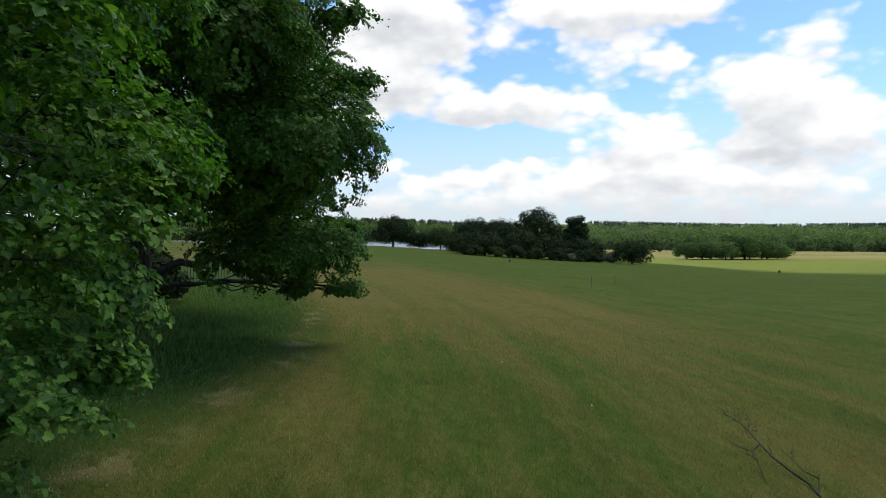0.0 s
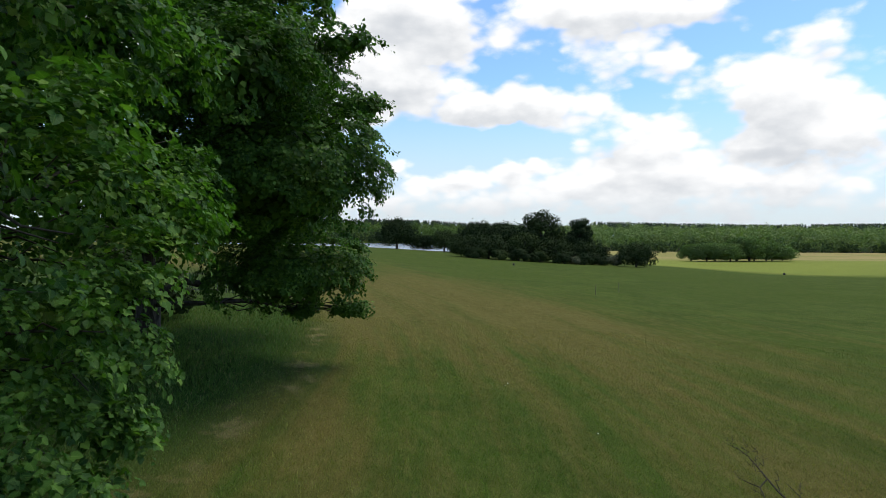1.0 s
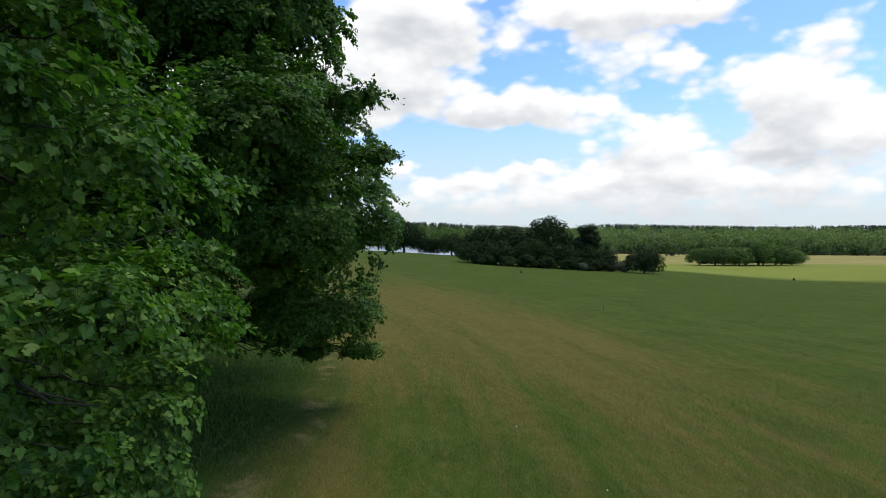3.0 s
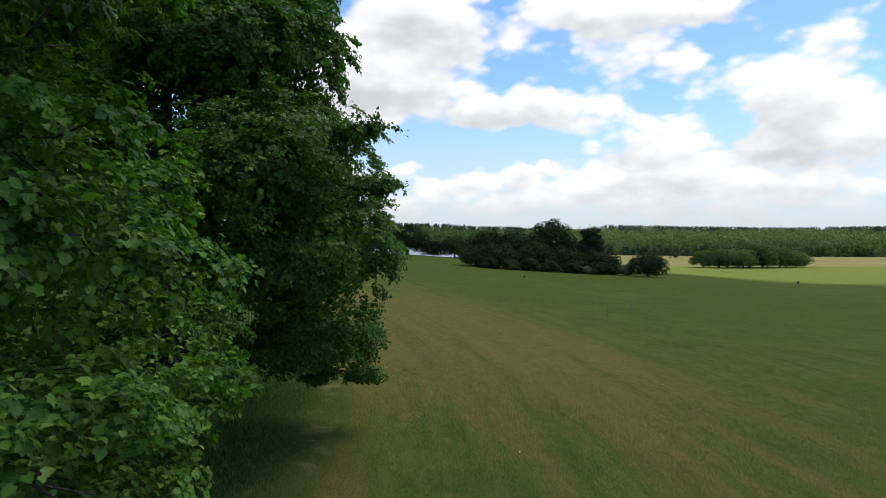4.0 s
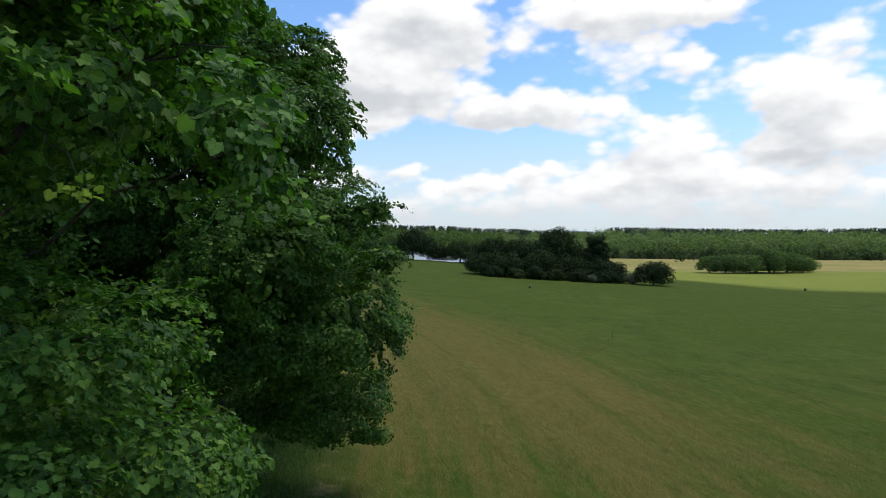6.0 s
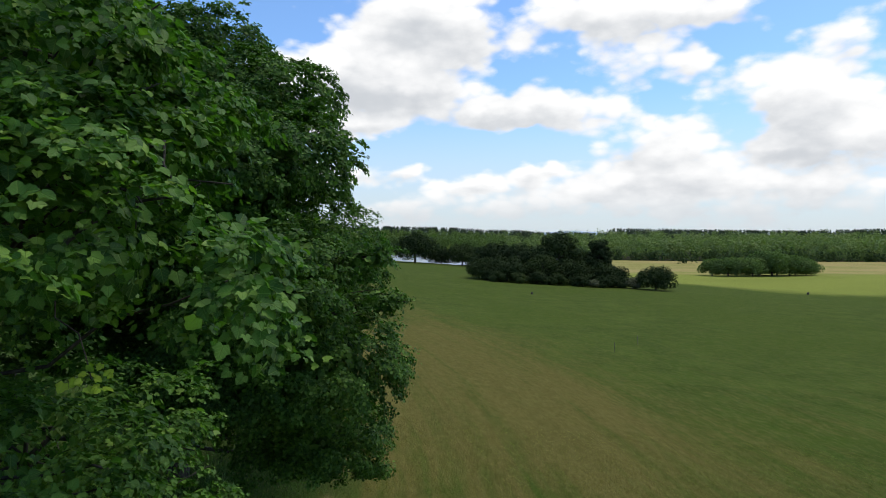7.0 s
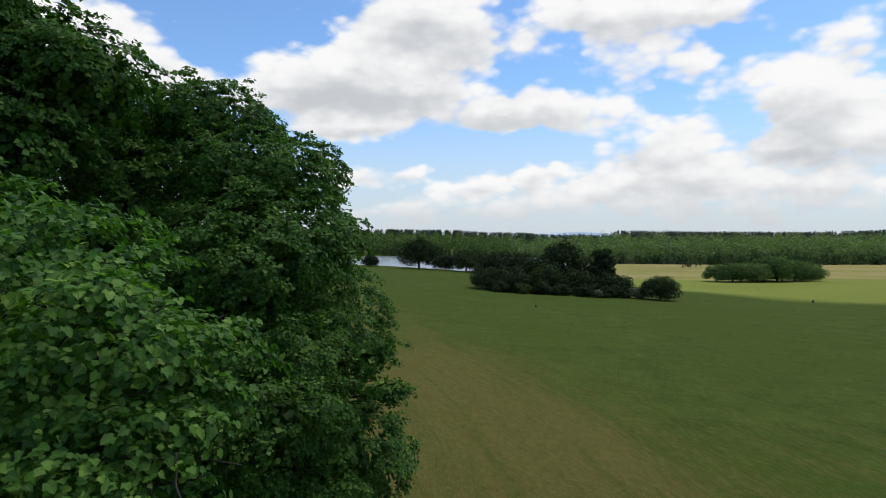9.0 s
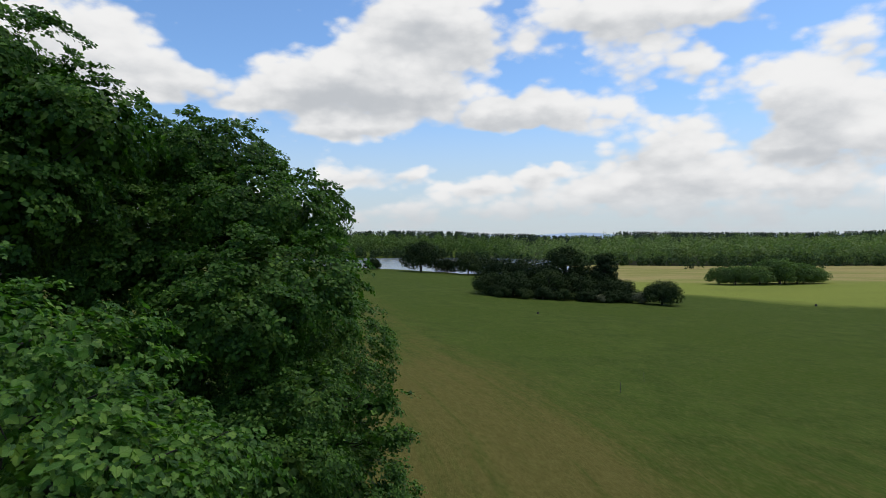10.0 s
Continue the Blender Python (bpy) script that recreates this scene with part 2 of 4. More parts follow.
def meadow_colour(nt, pos):
    """Colour and relief of the meadow: mower swaths on wide arcs round the wood, dry strips, shaded uncut fringe,
    sunlit hay.
    """
    x, y, z = sep(nt, pos)
    arc = vmth(nt, "LENGTH", comb(nt, mth(nt, "ADD", x, 104.0), mth(nt, "SUBTRACT", y, 8.0), 0.0))
    turn = mth(nt, "ARCTAN2", mth(nt, "SUBTRACT", y, 8.0), mth(nt, "ADD", x, 104.0))
    big = noise_tex(nt, pos, 0.035, 4.0, 0.55)
    mid = noise_tex(nt, pos, 0.28, 5.0, 0.62)
    patchy = noise_tex(nt, vmth(nt, "ADD", pos, (31.0, 7.0, 0.0)), 1.1, 4.0, 0.65)
    small = noise_tex(nt, comb(nt, arc, mth(nt, "MULTIPLY", turn, 40.0), z), 4.2, 6.0, 0.75)
    tiny = noise_tex(nt, pos, 24.0, 5.0, 0.80)
    along = comb(nt, arc, mth(nt, "MULTIPLY", turn, 7.0), 0.0)
    swath = noise_tex(nt, along, 0.9, 5.0, 0.62)
    fine_swath = noise_tex(nt, along, 4.0, 4.0, 0.65)
    track = noise_tex(nt, comb(nt, arc, mth(nt, "MULTIPLY", turn, 2.5), 2.0), 1.25, 2.0, 0.5)
    slant = mth(nt, "ADD", x, mth(nt, "MULTIPLY", y, 0.34))
    cross = comb(nt, slant, mth(nt, "MULTIPLY", y, 0.22), 4.0)
    streak = noise_tex(nt, cross, 0.42, 2.0, 0.5)
    green = mixc(nt, smooth(nt, mid, 0.3, 0.7), (0.046, 0.073, 0.012), (0.075, 0.107, 0.018))
    green = mixc(nt, smooth(nt, big, 0.42, 0.62), green, (0.055, 0.086, 0.012))
    green = mixc(nt, smooth(nt, patchy, 0.50, 0.68, 0.0, 0.6), green, (0.050, 0.080, 0.013))
    green = mixc(nt, smooth(nt, small, 0.42, 0.70, 0.0, 0.6), green, (0.130, 0.138, 0.034))
    straw = mixc(nt, smooth(nt, small, 0.25, 0.75), (0.104, 0.090, 0.022), (0.158, 0.134, 0.038))
    # the drier ground beside the wood fades out to the east and north
    wander = mth(nt, "MULTIPLY", mth(nt, "SUBTRACT", mid, 0.5), 9.0)
    dry = smooth(nt, mth(nt, "ADD", slant, wander), 12.0, 29.0, 1.0, 0.0)
    dry = mth(nt, "MULTIPLY", dry, smooth(nt, mth(nt, "ADD", mth(nt, "MULTIPLY", swath, 0.6), mth(nt, "MULTIPLY", streak, 0.5)), 0.42, 0.70, 0.12, 0.84))
    heart = mth(nt, "MULTIPLY", smooth(nt, mth(nt, "SUBTRACT", slant, mth(nt, "MULTIPLY", y, 0.10)), 5.0, 30.0, 0.78, 0.0), smooth(nt, y, 14.0, 32.0))
    dry = mth(nt, "ADD", dry, mth(nt, "MULTIPLY", heart, smooth(nt, y, 70.0, 56.0)), clamp=True)
    scuff = mth(nt, "MULTIPLY", smooth(nt, streak, 0.48, 0.66), smooth(nt, y, 18.0, 50.0, 0.66, 0.06))
    dry = mth(nt, "MAXIMUM", dry, scuff)
    lines = mth(nt, "MULTIPLY", mth(nt, "SUBTRACT", track, 0.5), smooth(nt, slant, 8.0, 34.0, 2.0, 0.2))
    dry = mth(nt, "ADD", dry, mth(nt, "MULTIPLY", lines, smooth(nt, y, 90.0, 50.0)), clamp=True)
    dry = mth(nt, "ADD", dry, mth(nt, "MULTIPLY", mth(nt, "SUBTRACT", fine_swath, 0.5), 0.9), clamp=True)
    dry = mth(nt, "ADD", dry, mth(nt, "MULTIPLY", mth(nt, "SUBTRACT", patchy, 0.5), 0.7), clamp=True)
    col = mixc(nt, dry, green, straw)
    # lush uncut grass under the trees, their shade put into its green, with a line of pale clippings along its edge
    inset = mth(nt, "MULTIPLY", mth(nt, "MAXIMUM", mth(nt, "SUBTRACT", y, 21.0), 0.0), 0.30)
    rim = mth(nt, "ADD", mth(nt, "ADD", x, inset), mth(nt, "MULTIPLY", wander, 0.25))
    lush_shaded = smooth(nt, rim, -5.4, -2.2, 0.9, 0.0)
    col = mixc(nt, mth(nt, "MULTIPLY", lush_shaded, smooth(nt, y, 60.0, 45.0)), col, (0.044, 0.078, 0.017))
    clip = mth(nt, "MULTIPLY", smooth(nt, rim, -4.5, -4.0), smooth(nt, rim, -3.2, -3.8))
    col = mixc(nt, mth(nt, "MULTIPLY", clip, smooth(nt, patchy, 0.50, 0.60, 0.0, 0.7)), col, (0.215, 0.175, 0.075))
    # pale cut hay meadow to the north-east; its sunlight is put into the colour
    # this border stands for the edge of the cloud's shadow
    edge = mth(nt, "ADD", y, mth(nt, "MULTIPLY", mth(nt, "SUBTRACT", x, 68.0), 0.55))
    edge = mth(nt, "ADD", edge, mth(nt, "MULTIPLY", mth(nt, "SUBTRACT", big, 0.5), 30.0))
    sunlit_zone = mth(nt, "MULTIPLY", smooth(nt, edge, 186.0, 206.0), smooth(nt, x, 34.0, 52.0))
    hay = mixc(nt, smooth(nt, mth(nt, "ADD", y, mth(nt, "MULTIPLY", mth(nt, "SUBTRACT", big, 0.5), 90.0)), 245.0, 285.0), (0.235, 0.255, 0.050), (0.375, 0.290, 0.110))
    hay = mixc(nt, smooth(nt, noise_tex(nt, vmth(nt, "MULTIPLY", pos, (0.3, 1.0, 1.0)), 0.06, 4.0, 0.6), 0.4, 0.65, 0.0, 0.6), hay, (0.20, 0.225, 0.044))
    col = mixc(nt, sunlit_zone, col, hay)
    # darker olive ground inside the far wood
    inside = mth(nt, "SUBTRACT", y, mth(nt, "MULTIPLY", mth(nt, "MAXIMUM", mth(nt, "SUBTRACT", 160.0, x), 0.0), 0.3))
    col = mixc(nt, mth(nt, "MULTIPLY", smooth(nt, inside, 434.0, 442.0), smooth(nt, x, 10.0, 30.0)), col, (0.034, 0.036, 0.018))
    return col, small, tiny


def ground_material():
    m, nt, out = material("meadow_grass")
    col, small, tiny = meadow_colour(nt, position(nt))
    col = mixc(nt, smooth(nt, tiny, 0.30, 0.56, 0.72, 0.0), col, (0.30, 0.34, 0.24), "MULTIPLY")
    col = mixc(nt, smooth(nt, tiny, 0.55, 0.75, 0.0, 0.40), col, (1.7, 1.6, 1.5), "MULTIPLY")
    height = mth(nt, "ADD", mth(nt, "MULTIPLY", tiny, 0.5), small)
    surface(nt, out, col, 1.0, height, 0.07, 0.02)
    return m


GROUND = ground_material()


def simple(name, a, b, scale, rough=0.7, bump_dist=0.01, metal=0.0):
    m, nt, out = material(name)
    n = noise_tex(nt, position(nt), scale, 5.0, 0.6)
    surface(nt, out, mixc(nt, smooth(nt, n, 0.3, 0.7), a, b), rough, n, bump_dist)
    nt.nodes["Principled BSDF"].inputs["Metallic"].default_value = metal
    return m


def blade_material():
    m, nt, out = material("grass_blade")
    geo = nt.nodes.new("ShaderNodeNewGeometry")
    rnd = geo.outputs["Random Per Island"]
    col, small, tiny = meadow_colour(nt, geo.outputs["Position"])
    col = mixc(nt, 1.0, col, mixc(nt, rnd, (1.40, 1.60, 1.45), (2.75, 2.8, 2.75)), "MULTIPLY")
    col = mixc(nt, smooth(nt, rnd, 0.86, 0.95, 0.0, 0.7), col, (0.27, 0.225, 0.105))
    surface(nt, out, col, 0.8, spec=0.05, translucent=mixc(nt, 1.0, col, (1.2, 1.3, 0.8), "MULTIPLY"), share=0.3)
    return m


BLADE = blade_material()
IRON = simple("weathered_iron", (0.020, 0.018, 0.016), (0.05, 0.042, 0.035), 12.0, 0.6)
POST = simple("weathered_post", (0.09, 0.085, 0.05), (0.18, 0.165, 0.10), 9.0, 0.9)
STUMP = simple("dark_stump", (0.02, 0.017, 0.013), (0.05, 0.04, 0.03), 6.0, 0.9)
# the haze of distance is painted into the hills' pale blue
HILL = simple("hazy_hill", (0.34, 0.42, 0.50), (0.42, 0.50, 0.57), 0.004, 1.0)


def water_material():
    m, nt, out = material("lake_water")
    pos = position(nt)
    rip = noise_tex(nt, vmth(nt, "MULTIPLY", pos, (0.4, 1.0, 1.0)), 1.4, 4.0, 0.6)
    surface(nt, out, mixc(nt, noise_tex(nt, pos, 0.02, 3.0), (0.22, 0.24, 0.24), (0.30, 0.32, 0.31)), 0.20, rip, 0.006)
    return m


WATER = water_material()

# ---- geometry helpers ----
RNG = np.random.default_rng(7)


def mesh_from(name, verts, faces, mats, smooth_shade=False):
    me = bpy.data.meshes.new(name)
    me.from_pydata([tuple(v) for v in verts], [], faces)
    for m in mats:
        me.materials.append(m)
    if smooth_shade:
        me.polygons.foreach_set("use_smooth", [True] * len(me.polygons))
    me.update()
    return me


def part(name, me, parent, label="", kind=""):
    ob = new(name, me)
    ob.parent = parent
    return tagged(ob, label, kind=kind)


def repeated(name, template, polys, pos, axes, size, mat):
    """One mesh of many alike small pieces: template points in the axes (n, 3, 3) at pos, scaled by size."""
    n, k = len(pos), len(template)
    pts = np.einsum("kj,njc->nkc", template, axes) * size[:, None, None] + pos[:, None, :]
    counts = np.array([len(p) for p in polys])
    flat = np.concatenate([np.array(p) for p in polys])
    loops = (flat[None, :] + (np.arange(n) * k)[:, None]).ravel()
    starts = np.concatenate([[0], np.cumsum(np.tile(counts, n))[:-1]])
    me = bpy.data.meshes.new(name)
    me.vertices.add(n * k)
    me.vertices.foreach_set("co", pts.astype(np.float32).ravel())
    me.loops.add(len(loops))
    me.loops.foreach_set("vertex_index", loops.astype(np.int32))
    me.polygons.add(len(starts))
    me.polygons.foreach_set("loop_start", starts.astype(np.int32))
    me.materials.append(mat)
    if template is LOBED:
        # across and along each blade, for its veins
        layer = me.uv_layers.new(name="blade")
        layer.data.foreach_set("uv", np.tile(template[flat][:, :2], (n, 1)).astype(np.float32).ravel())
    me.update(calc_edges=True)
    me.validate()
    return me


def unit(v):
    return v / np.maximum(np.linalg.norm(v, axis=-1, keepdims=True), 1e-9)


def leaf_axes(normal, tip):
    """Axes across, along and out of leaves that face normal and point to tip."""
    normal = unit(normal)
    along = unit(tip - (tip * normal).sum(-1, keepdims=True) * normal)
    return np.stack([np.cross(along, normal), along, normal], axis=1)


# a five-lobed leaf of two halves that meet at a folded midrib
LOBED = np.array([(0, 0.02, 0), (0.27, -0.14, 0.06), (0.42, 0.08, 0.11), (0.61, 0.34, 0.04), (0.37, 0.51, 0.11), (0.30, 0.74, 0.05), (0, 1.0, -0.10),
                  (-0.30, -0.11, 0.06), (-0.41, 0.11, 0.11), (-0.58, 0.39, 0.03), (-0.36, 0.53, 0.11), (-0.31, 0.72, 0.05)], float)
LOBED_POLYS = [(0, 1, 2, 3, 4, 5, 6), (6, 11, 10, 9, 8, 7, 0)]
KITE = np.array([(0, 0, 0), (0.50, 0.42, 0.08), (0, 1, -0.08), (-0.47, 0.38, 0.08)], float)
KITE_POLYS = [(0, 1, 2), (0, 2, 3)]
TUFT = np.array([(0, -0.5, 0), (0.45, -0.05, 0.12), (0, 0.5, -0.05), (-0.45, 0.05, 0.12)], float)
TUFT_POLYS = [(0, 1, 2, 3)]


def ground_z(x, y):
    x, y = np.asarray(x, float), np.asarray(y, float)
    ky = (-400, 0, 27, 112, 145, 246, 290, 500, 860, 6000)
    kz = (3.0, 0, -0.37, -1.05, -1.35, -3.6, -4.6, -5.2, 4.0, 4.0)
    fall = sum(np.interp(y + d, ky, kz) for d in (-16, -8, 0, 8, 16)) / 5
    z = 0.32 + fall - 2.6 * np.tanh(x / 40)
    z = z - 3.0 * np.exp(-((x - 105) / 38) ** 2 - ((y - 165) / 55) ** 2)
    # the lake's basin
    shore = 300 + 0.9 * np.maximum(-x - 20, 0) * 0.55
    basin = 1 / (1 + np.exp(np.clip(-(y - shore - 4) / 3.0, -60, 60))) / (1 + np.exp(np.clip((y - 532) / 3.0, -60, 60))) / (1 + np.exp(np.clip((x - 20 - 0.03 * (y - 300)) / 4.0, -60, 60)))
    z = z * (1 - basin) + (-6.2) * basin
    near = np.exp(-((y - 15) / 60) ** 2)
    z = z + near * (0.05 * np.sin(x * 0.9 + 1.3 * np.sin(y * 0.31)) * np.cos(y * 0.43) + 0.03 * np.sin(x * 2.3 + y * 0.7))
    return z


def ground_at(x, y):
    return float(ground_z(x, y))


def tube(verts, faces, pts, radii, sides=8):
    pts = np.asarray(pts, float)
    base = len(verts)
    for i, (p, r) in enumerate(zip(pts, radii)):
        d = unit(pts[min(i + 1, len(pts) - 1)] - pts[max(i - 1, 0)])
        a = unit(np.cross(d, (0.31, 0.92, 0.24)))
        b = np.cross(d, a)
        for s in range(sides):
            w = 2 * math.pi * s / sides
            verts.append(p + r * (math.cos(w) * a + math.sin(w) * b))
    for i in range(len(pts) - 1):
        for s in range(sides):
            q = base + i * sides
            faces.append((q + s, q + (s + 1) % sides, q + sides + (s + 1) % sides, q + sides + s))
    faces.append(tuple(base + (len(pts) - 1) * sides + s for s in range(sides)))


def wiggle(p, q, n, amount, rng, sag=0.0):
    t = np.linspace(0, 1, n)[:, None]
    pts = np.asarray(p) * (1 - t) + np.asarray(q) * t
    bend = rng.normal(0, amount, (n, 3)) * np.sin(np.pi * t)
    pts = pts + bend
    pts[:, 2] += sag * np.sin(np.pi * t[:, 0])
    return pts


# ---- ground, lake, distance ----
gx_lines = np.concatenate([-np.geomspace(5000, 60, 34), np.linspace(-58, -13, 24), np.linspace(-12, 20, 66), np.linspace(21, 60, 24), np.geomspace(63, 5000, 44)])
gy_lines = np.concatenate([-np.geomspace(4000, 20, 16), np.linspace(-18, 1, 8), np.linspace(2, 40, 78), np.linspace(41, 130, 48), np.linspace(133, 560, 108), np.geomspace(575, 5500, 26)])
GX, GY = np.meshgrid(gx_lines, gy_lines)
gverts = np.stack([GX, GY, ground_z(GX, GY)], -1).reshape(-1, 3)
nx, ny = len(gx_lines), len(gy_lines)
gfaces = [(j * nx + i, j * nx + i + 1, (j + 1) * nx + i + 1, (j + 1) * nx + i) for j in range(ny - 1) for i in range(nx - 1)]
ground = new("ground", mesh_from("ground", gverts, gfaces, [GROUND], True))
tagged(ground, "gently sloping parkland of mown grass with dry tan strips", "ground", kind="structure")

lake_me = mesh_from("water", [(-400, 285, -3.8), (60, 285, -3.8), (60, 545, -3.8), (-400, 545, -3.8)], [(0, 1, 2, 3)], [WATER])
tagged(new("water", lake_me), "pale grey calm lake beyond the meadow", "lake", kind="structure")

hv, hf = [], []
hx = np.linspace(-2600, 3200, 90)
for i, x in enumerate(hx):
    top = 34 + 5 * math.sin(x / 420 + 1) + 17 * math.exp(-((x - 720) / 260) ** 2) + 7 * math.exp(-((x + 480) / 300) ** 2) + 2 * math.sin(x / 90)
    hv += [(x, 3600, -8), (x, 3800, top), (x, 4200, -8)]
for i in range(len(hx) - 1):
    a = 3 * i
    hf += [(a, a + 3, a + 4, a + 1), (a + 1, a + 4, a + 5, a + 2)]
tagged(new("backdrop", mesh_from("backdrop", hv, hf, [HILL], True)), "low hills blue with haze on the far horizon", "hills", kind="structure")

# ---- near trees ----


def ellipsoid_points(e, count, rng):
    c, r = np.array(e[:3]), np.array(e[3:])
    d = unit(rng.normal(size=(count, 3)))
    return c + d * r, unit(d / r)


def bough_leaves(e, others, density, size, spread, depth, rng, template, polys, mat, gap=-0.30, droop=0.35, curl=0.30):
    """Leaves of one bough: layered sprays set like shingles over an ellipsoid, left out where it runs inside its neighbours."""
    a, b, c = e[3:]
    area = 4 * math.pi * (((a * b) ** 1.6 + (a * c) ** 1.6 + (b * c) ** 1.6) / 3) ** (1 / 1.6)
    count = int(area / (math.pi * spread ** 2) * 2.2)
    pos, nrm = ellipsoid_points(e, count, rng)
    lump = np.array([noise.noise(Vector(p) * 0.95) for p in pos])
    hole = np.array([noise.noise(Vector(p) * 1.1 + Vector((9.1, 3.3, 5.7))) for p in pos])
    keep = hole > gap
    for o in others:
        if o is not e:
            keep &= ~((((pos - np.array(o[:3])) / np.array(o[3:])) ** 2).sum(1) < 0.60)
    keep &= (nrm[:, 2] > -0.55) | (rng.random(count) < 0.5)
    keep &= (nrm[:, 1] - 0.6 * nrm[:, 0] < 0.30) | (rng.random(count) < 0.22)
    pos, nrm, lump = pos[keep], nrm[keep], lump[keep]
    m = len(pos)
    reach = min(a, b, c)
    pos = pos + nrm * (lump[:, None] * min(0.60, reach) - 0.15 * spread + rng.normal(0, 0.09, (m, 1)) - rng.random((m, 1)) ** 2 * depth)
    radius = spread * rng.uniform(0.55, 1.35, m)
    out = 0.40 if curl > 0.1 else 0.62
    axis = unit(nrm * out + np.array((0, 0, 1.22 - out)) + rng.normal(0, 0.20, (m, 3)))
    per = np.maximum(5, (math.pi * radius ** 2 * density * rng.uniform(0.6, 1.25, m)).astype(int))
    idx = np.repeat(np.arange(m), per)
    n = len(idx)
    ax = axis[idx]
    u = unit(np.cross(ax, (0.37, 0.21, 0.90)))
    w = np.cross(ax, u)
    turn, rho = rng.random(n) * 2 * math.pi, rng.random(n) ** 0.6
    rho *= 0.72 + 0.28 * np.sin(turn * 3 + idx)
    radial = u * np.cos(turn)[:, None] + w * np.sin(turn)[:, None]
    rr = radius[idx][:, None]
    p = pos[idx] + radial * rho[:, None] * rr - ax * (curl * rho[:, None] ** 2 * rr) + rng.normal(0, 0.03, (n, 3))
    face = ax + radial * (0.45 * rho[:, None]) + nrm[idx] * 0.30 + rng.normal(0, 0.50, (n, 3))
    tip = radial * 0.9 + nrm[idx] * 0.4 - np.array((0, 0, droop)) + rng.normal(0, 0.55, (n, 3))
    s = size * (0.50 + 0.95 * rng.random(n) ** 1.4)
    return repeated("bough", template, polys, p, leaf_axes(face, tip), s, mat)


def inner_leaves(e, density, size, rng, mat, template=KITE, polys=KITE_POLYS):
    """The older leaves inside a bough, out of the light."""
    a, b, c = e[3:]
    k = int(4 * math.pi * (a * b + a * c + b * c) / 3 * density)
    d = unit(rng.normal(size=(k, 3)))
    p = np.array(e[:3]) + d * np.array(e[3:]) * (0.34 + 0.40 * rng.random((k, 1)))
    face = d + rng.normal(0, 0.35, (k, 3)) + np.array((0, 0, 0.3))
    tip = d * 0.4 - np.array((0, 0, 0.9)) + rng.normal(0, 0.4, (k, 3))
    return repeated("inner_foliage", template, polys, p, leaf_axes(face, tip), size * (0.7 + 0.6 * rng.random(k)), mat)


def near_tree(name, label, base, trunk_top, trunk_r, boughs, density, size, spread, depth, mat, seed, template=KITE, polys=KITE_POLYS, group="", gap=-0.30, fill=36, droop=0.35, curl=0.30):
    rng = np.random.default_rng(seed)
    root = tagged(new(name), label, "tree", group)
    bx, by = base
    bz = ground_at(bx, by)
    v, f = [], []
    tp = wiggle((bx, by, bz - 0.15), trunk_top, 12, 0.12, rng)
    rr = [trunk_r * (1.25 if i == 0 else 1.05 if i == 1 else 1 - 0.75 * i / 11) for i in range(12)]
    tube(v, f, tp, rr, 14)
    part("trunk", mesh_from("trunk", v, f, [BARK], True), root, "grey furrowed bark")
    for e in boughs:
        v, f = [], []
        h = min(max((e[2] - bz) * 0.62, 1.2), trunk_top[2] - bz - 0.4)
        k = h / (trunk_top[2] - bz) * 11
        start = tp[int(k)] * (1 - k % 1) + tp[min(int(k) + 1, 11)] * (k % 1)
        end = np.array(e[:3])
        r0 = max(0.03, 0.5 * trunk_r * (1 - 0.6 * h / (trunk_top[2] - bz)) * min(1.0, 0.15 + e[5]))
        main = wiggle(start, end, 8, 0.13, rng, 0.2)
        tube(v, f, main, np.linspace(r0, 0.03, 8), 7)
        for _ in range(7):
            i = rng.integers(3, 8)
            d = unit(rng.normal(size=3)) * np.array(e[3:]) * 0.92
            twig = wiggle(main[i], end + d, 6, 0.10, rng, 0.1)
            tube(v, f, twig, np.linspace(0.028, 0.006, 6), 5)
        part("limb", mesh_from("limb", v, f, [BARK], True), root)
        if e[0] + e[3] < -0.88 * (e[1] + 0.4 * e[4]):
            # boughs deep in the wood carry fewer, larger sprays
            part("bough", bough_leaves(e, boughs, density * 0.35, size * 1.7, spread * 1.3, depth, rng, KITE, KITE_POLYS, mat, gap, droop, curl), root, kind="stuff")
            part("inner_foliage", inner_leaves(e, fill * 0.3, size * 2.2, rng, mat), root, kind="stuff")
            continue
        big = 1.25 if e[2] > 9.5 and mat is LEAF_B else 1.0
        part("bough", bough_leaves(e, boughs, density / big, size * big, spread, depth, rng, template, polys, mat, gap, droop, curl), root, kind="stuff")
        part("inner_foliage", inner_leaves(e, fill, size * (2.2 if mat is LEAF_B else 1.25), rng, mat, template, polys), root, kind="stuff")
    return root


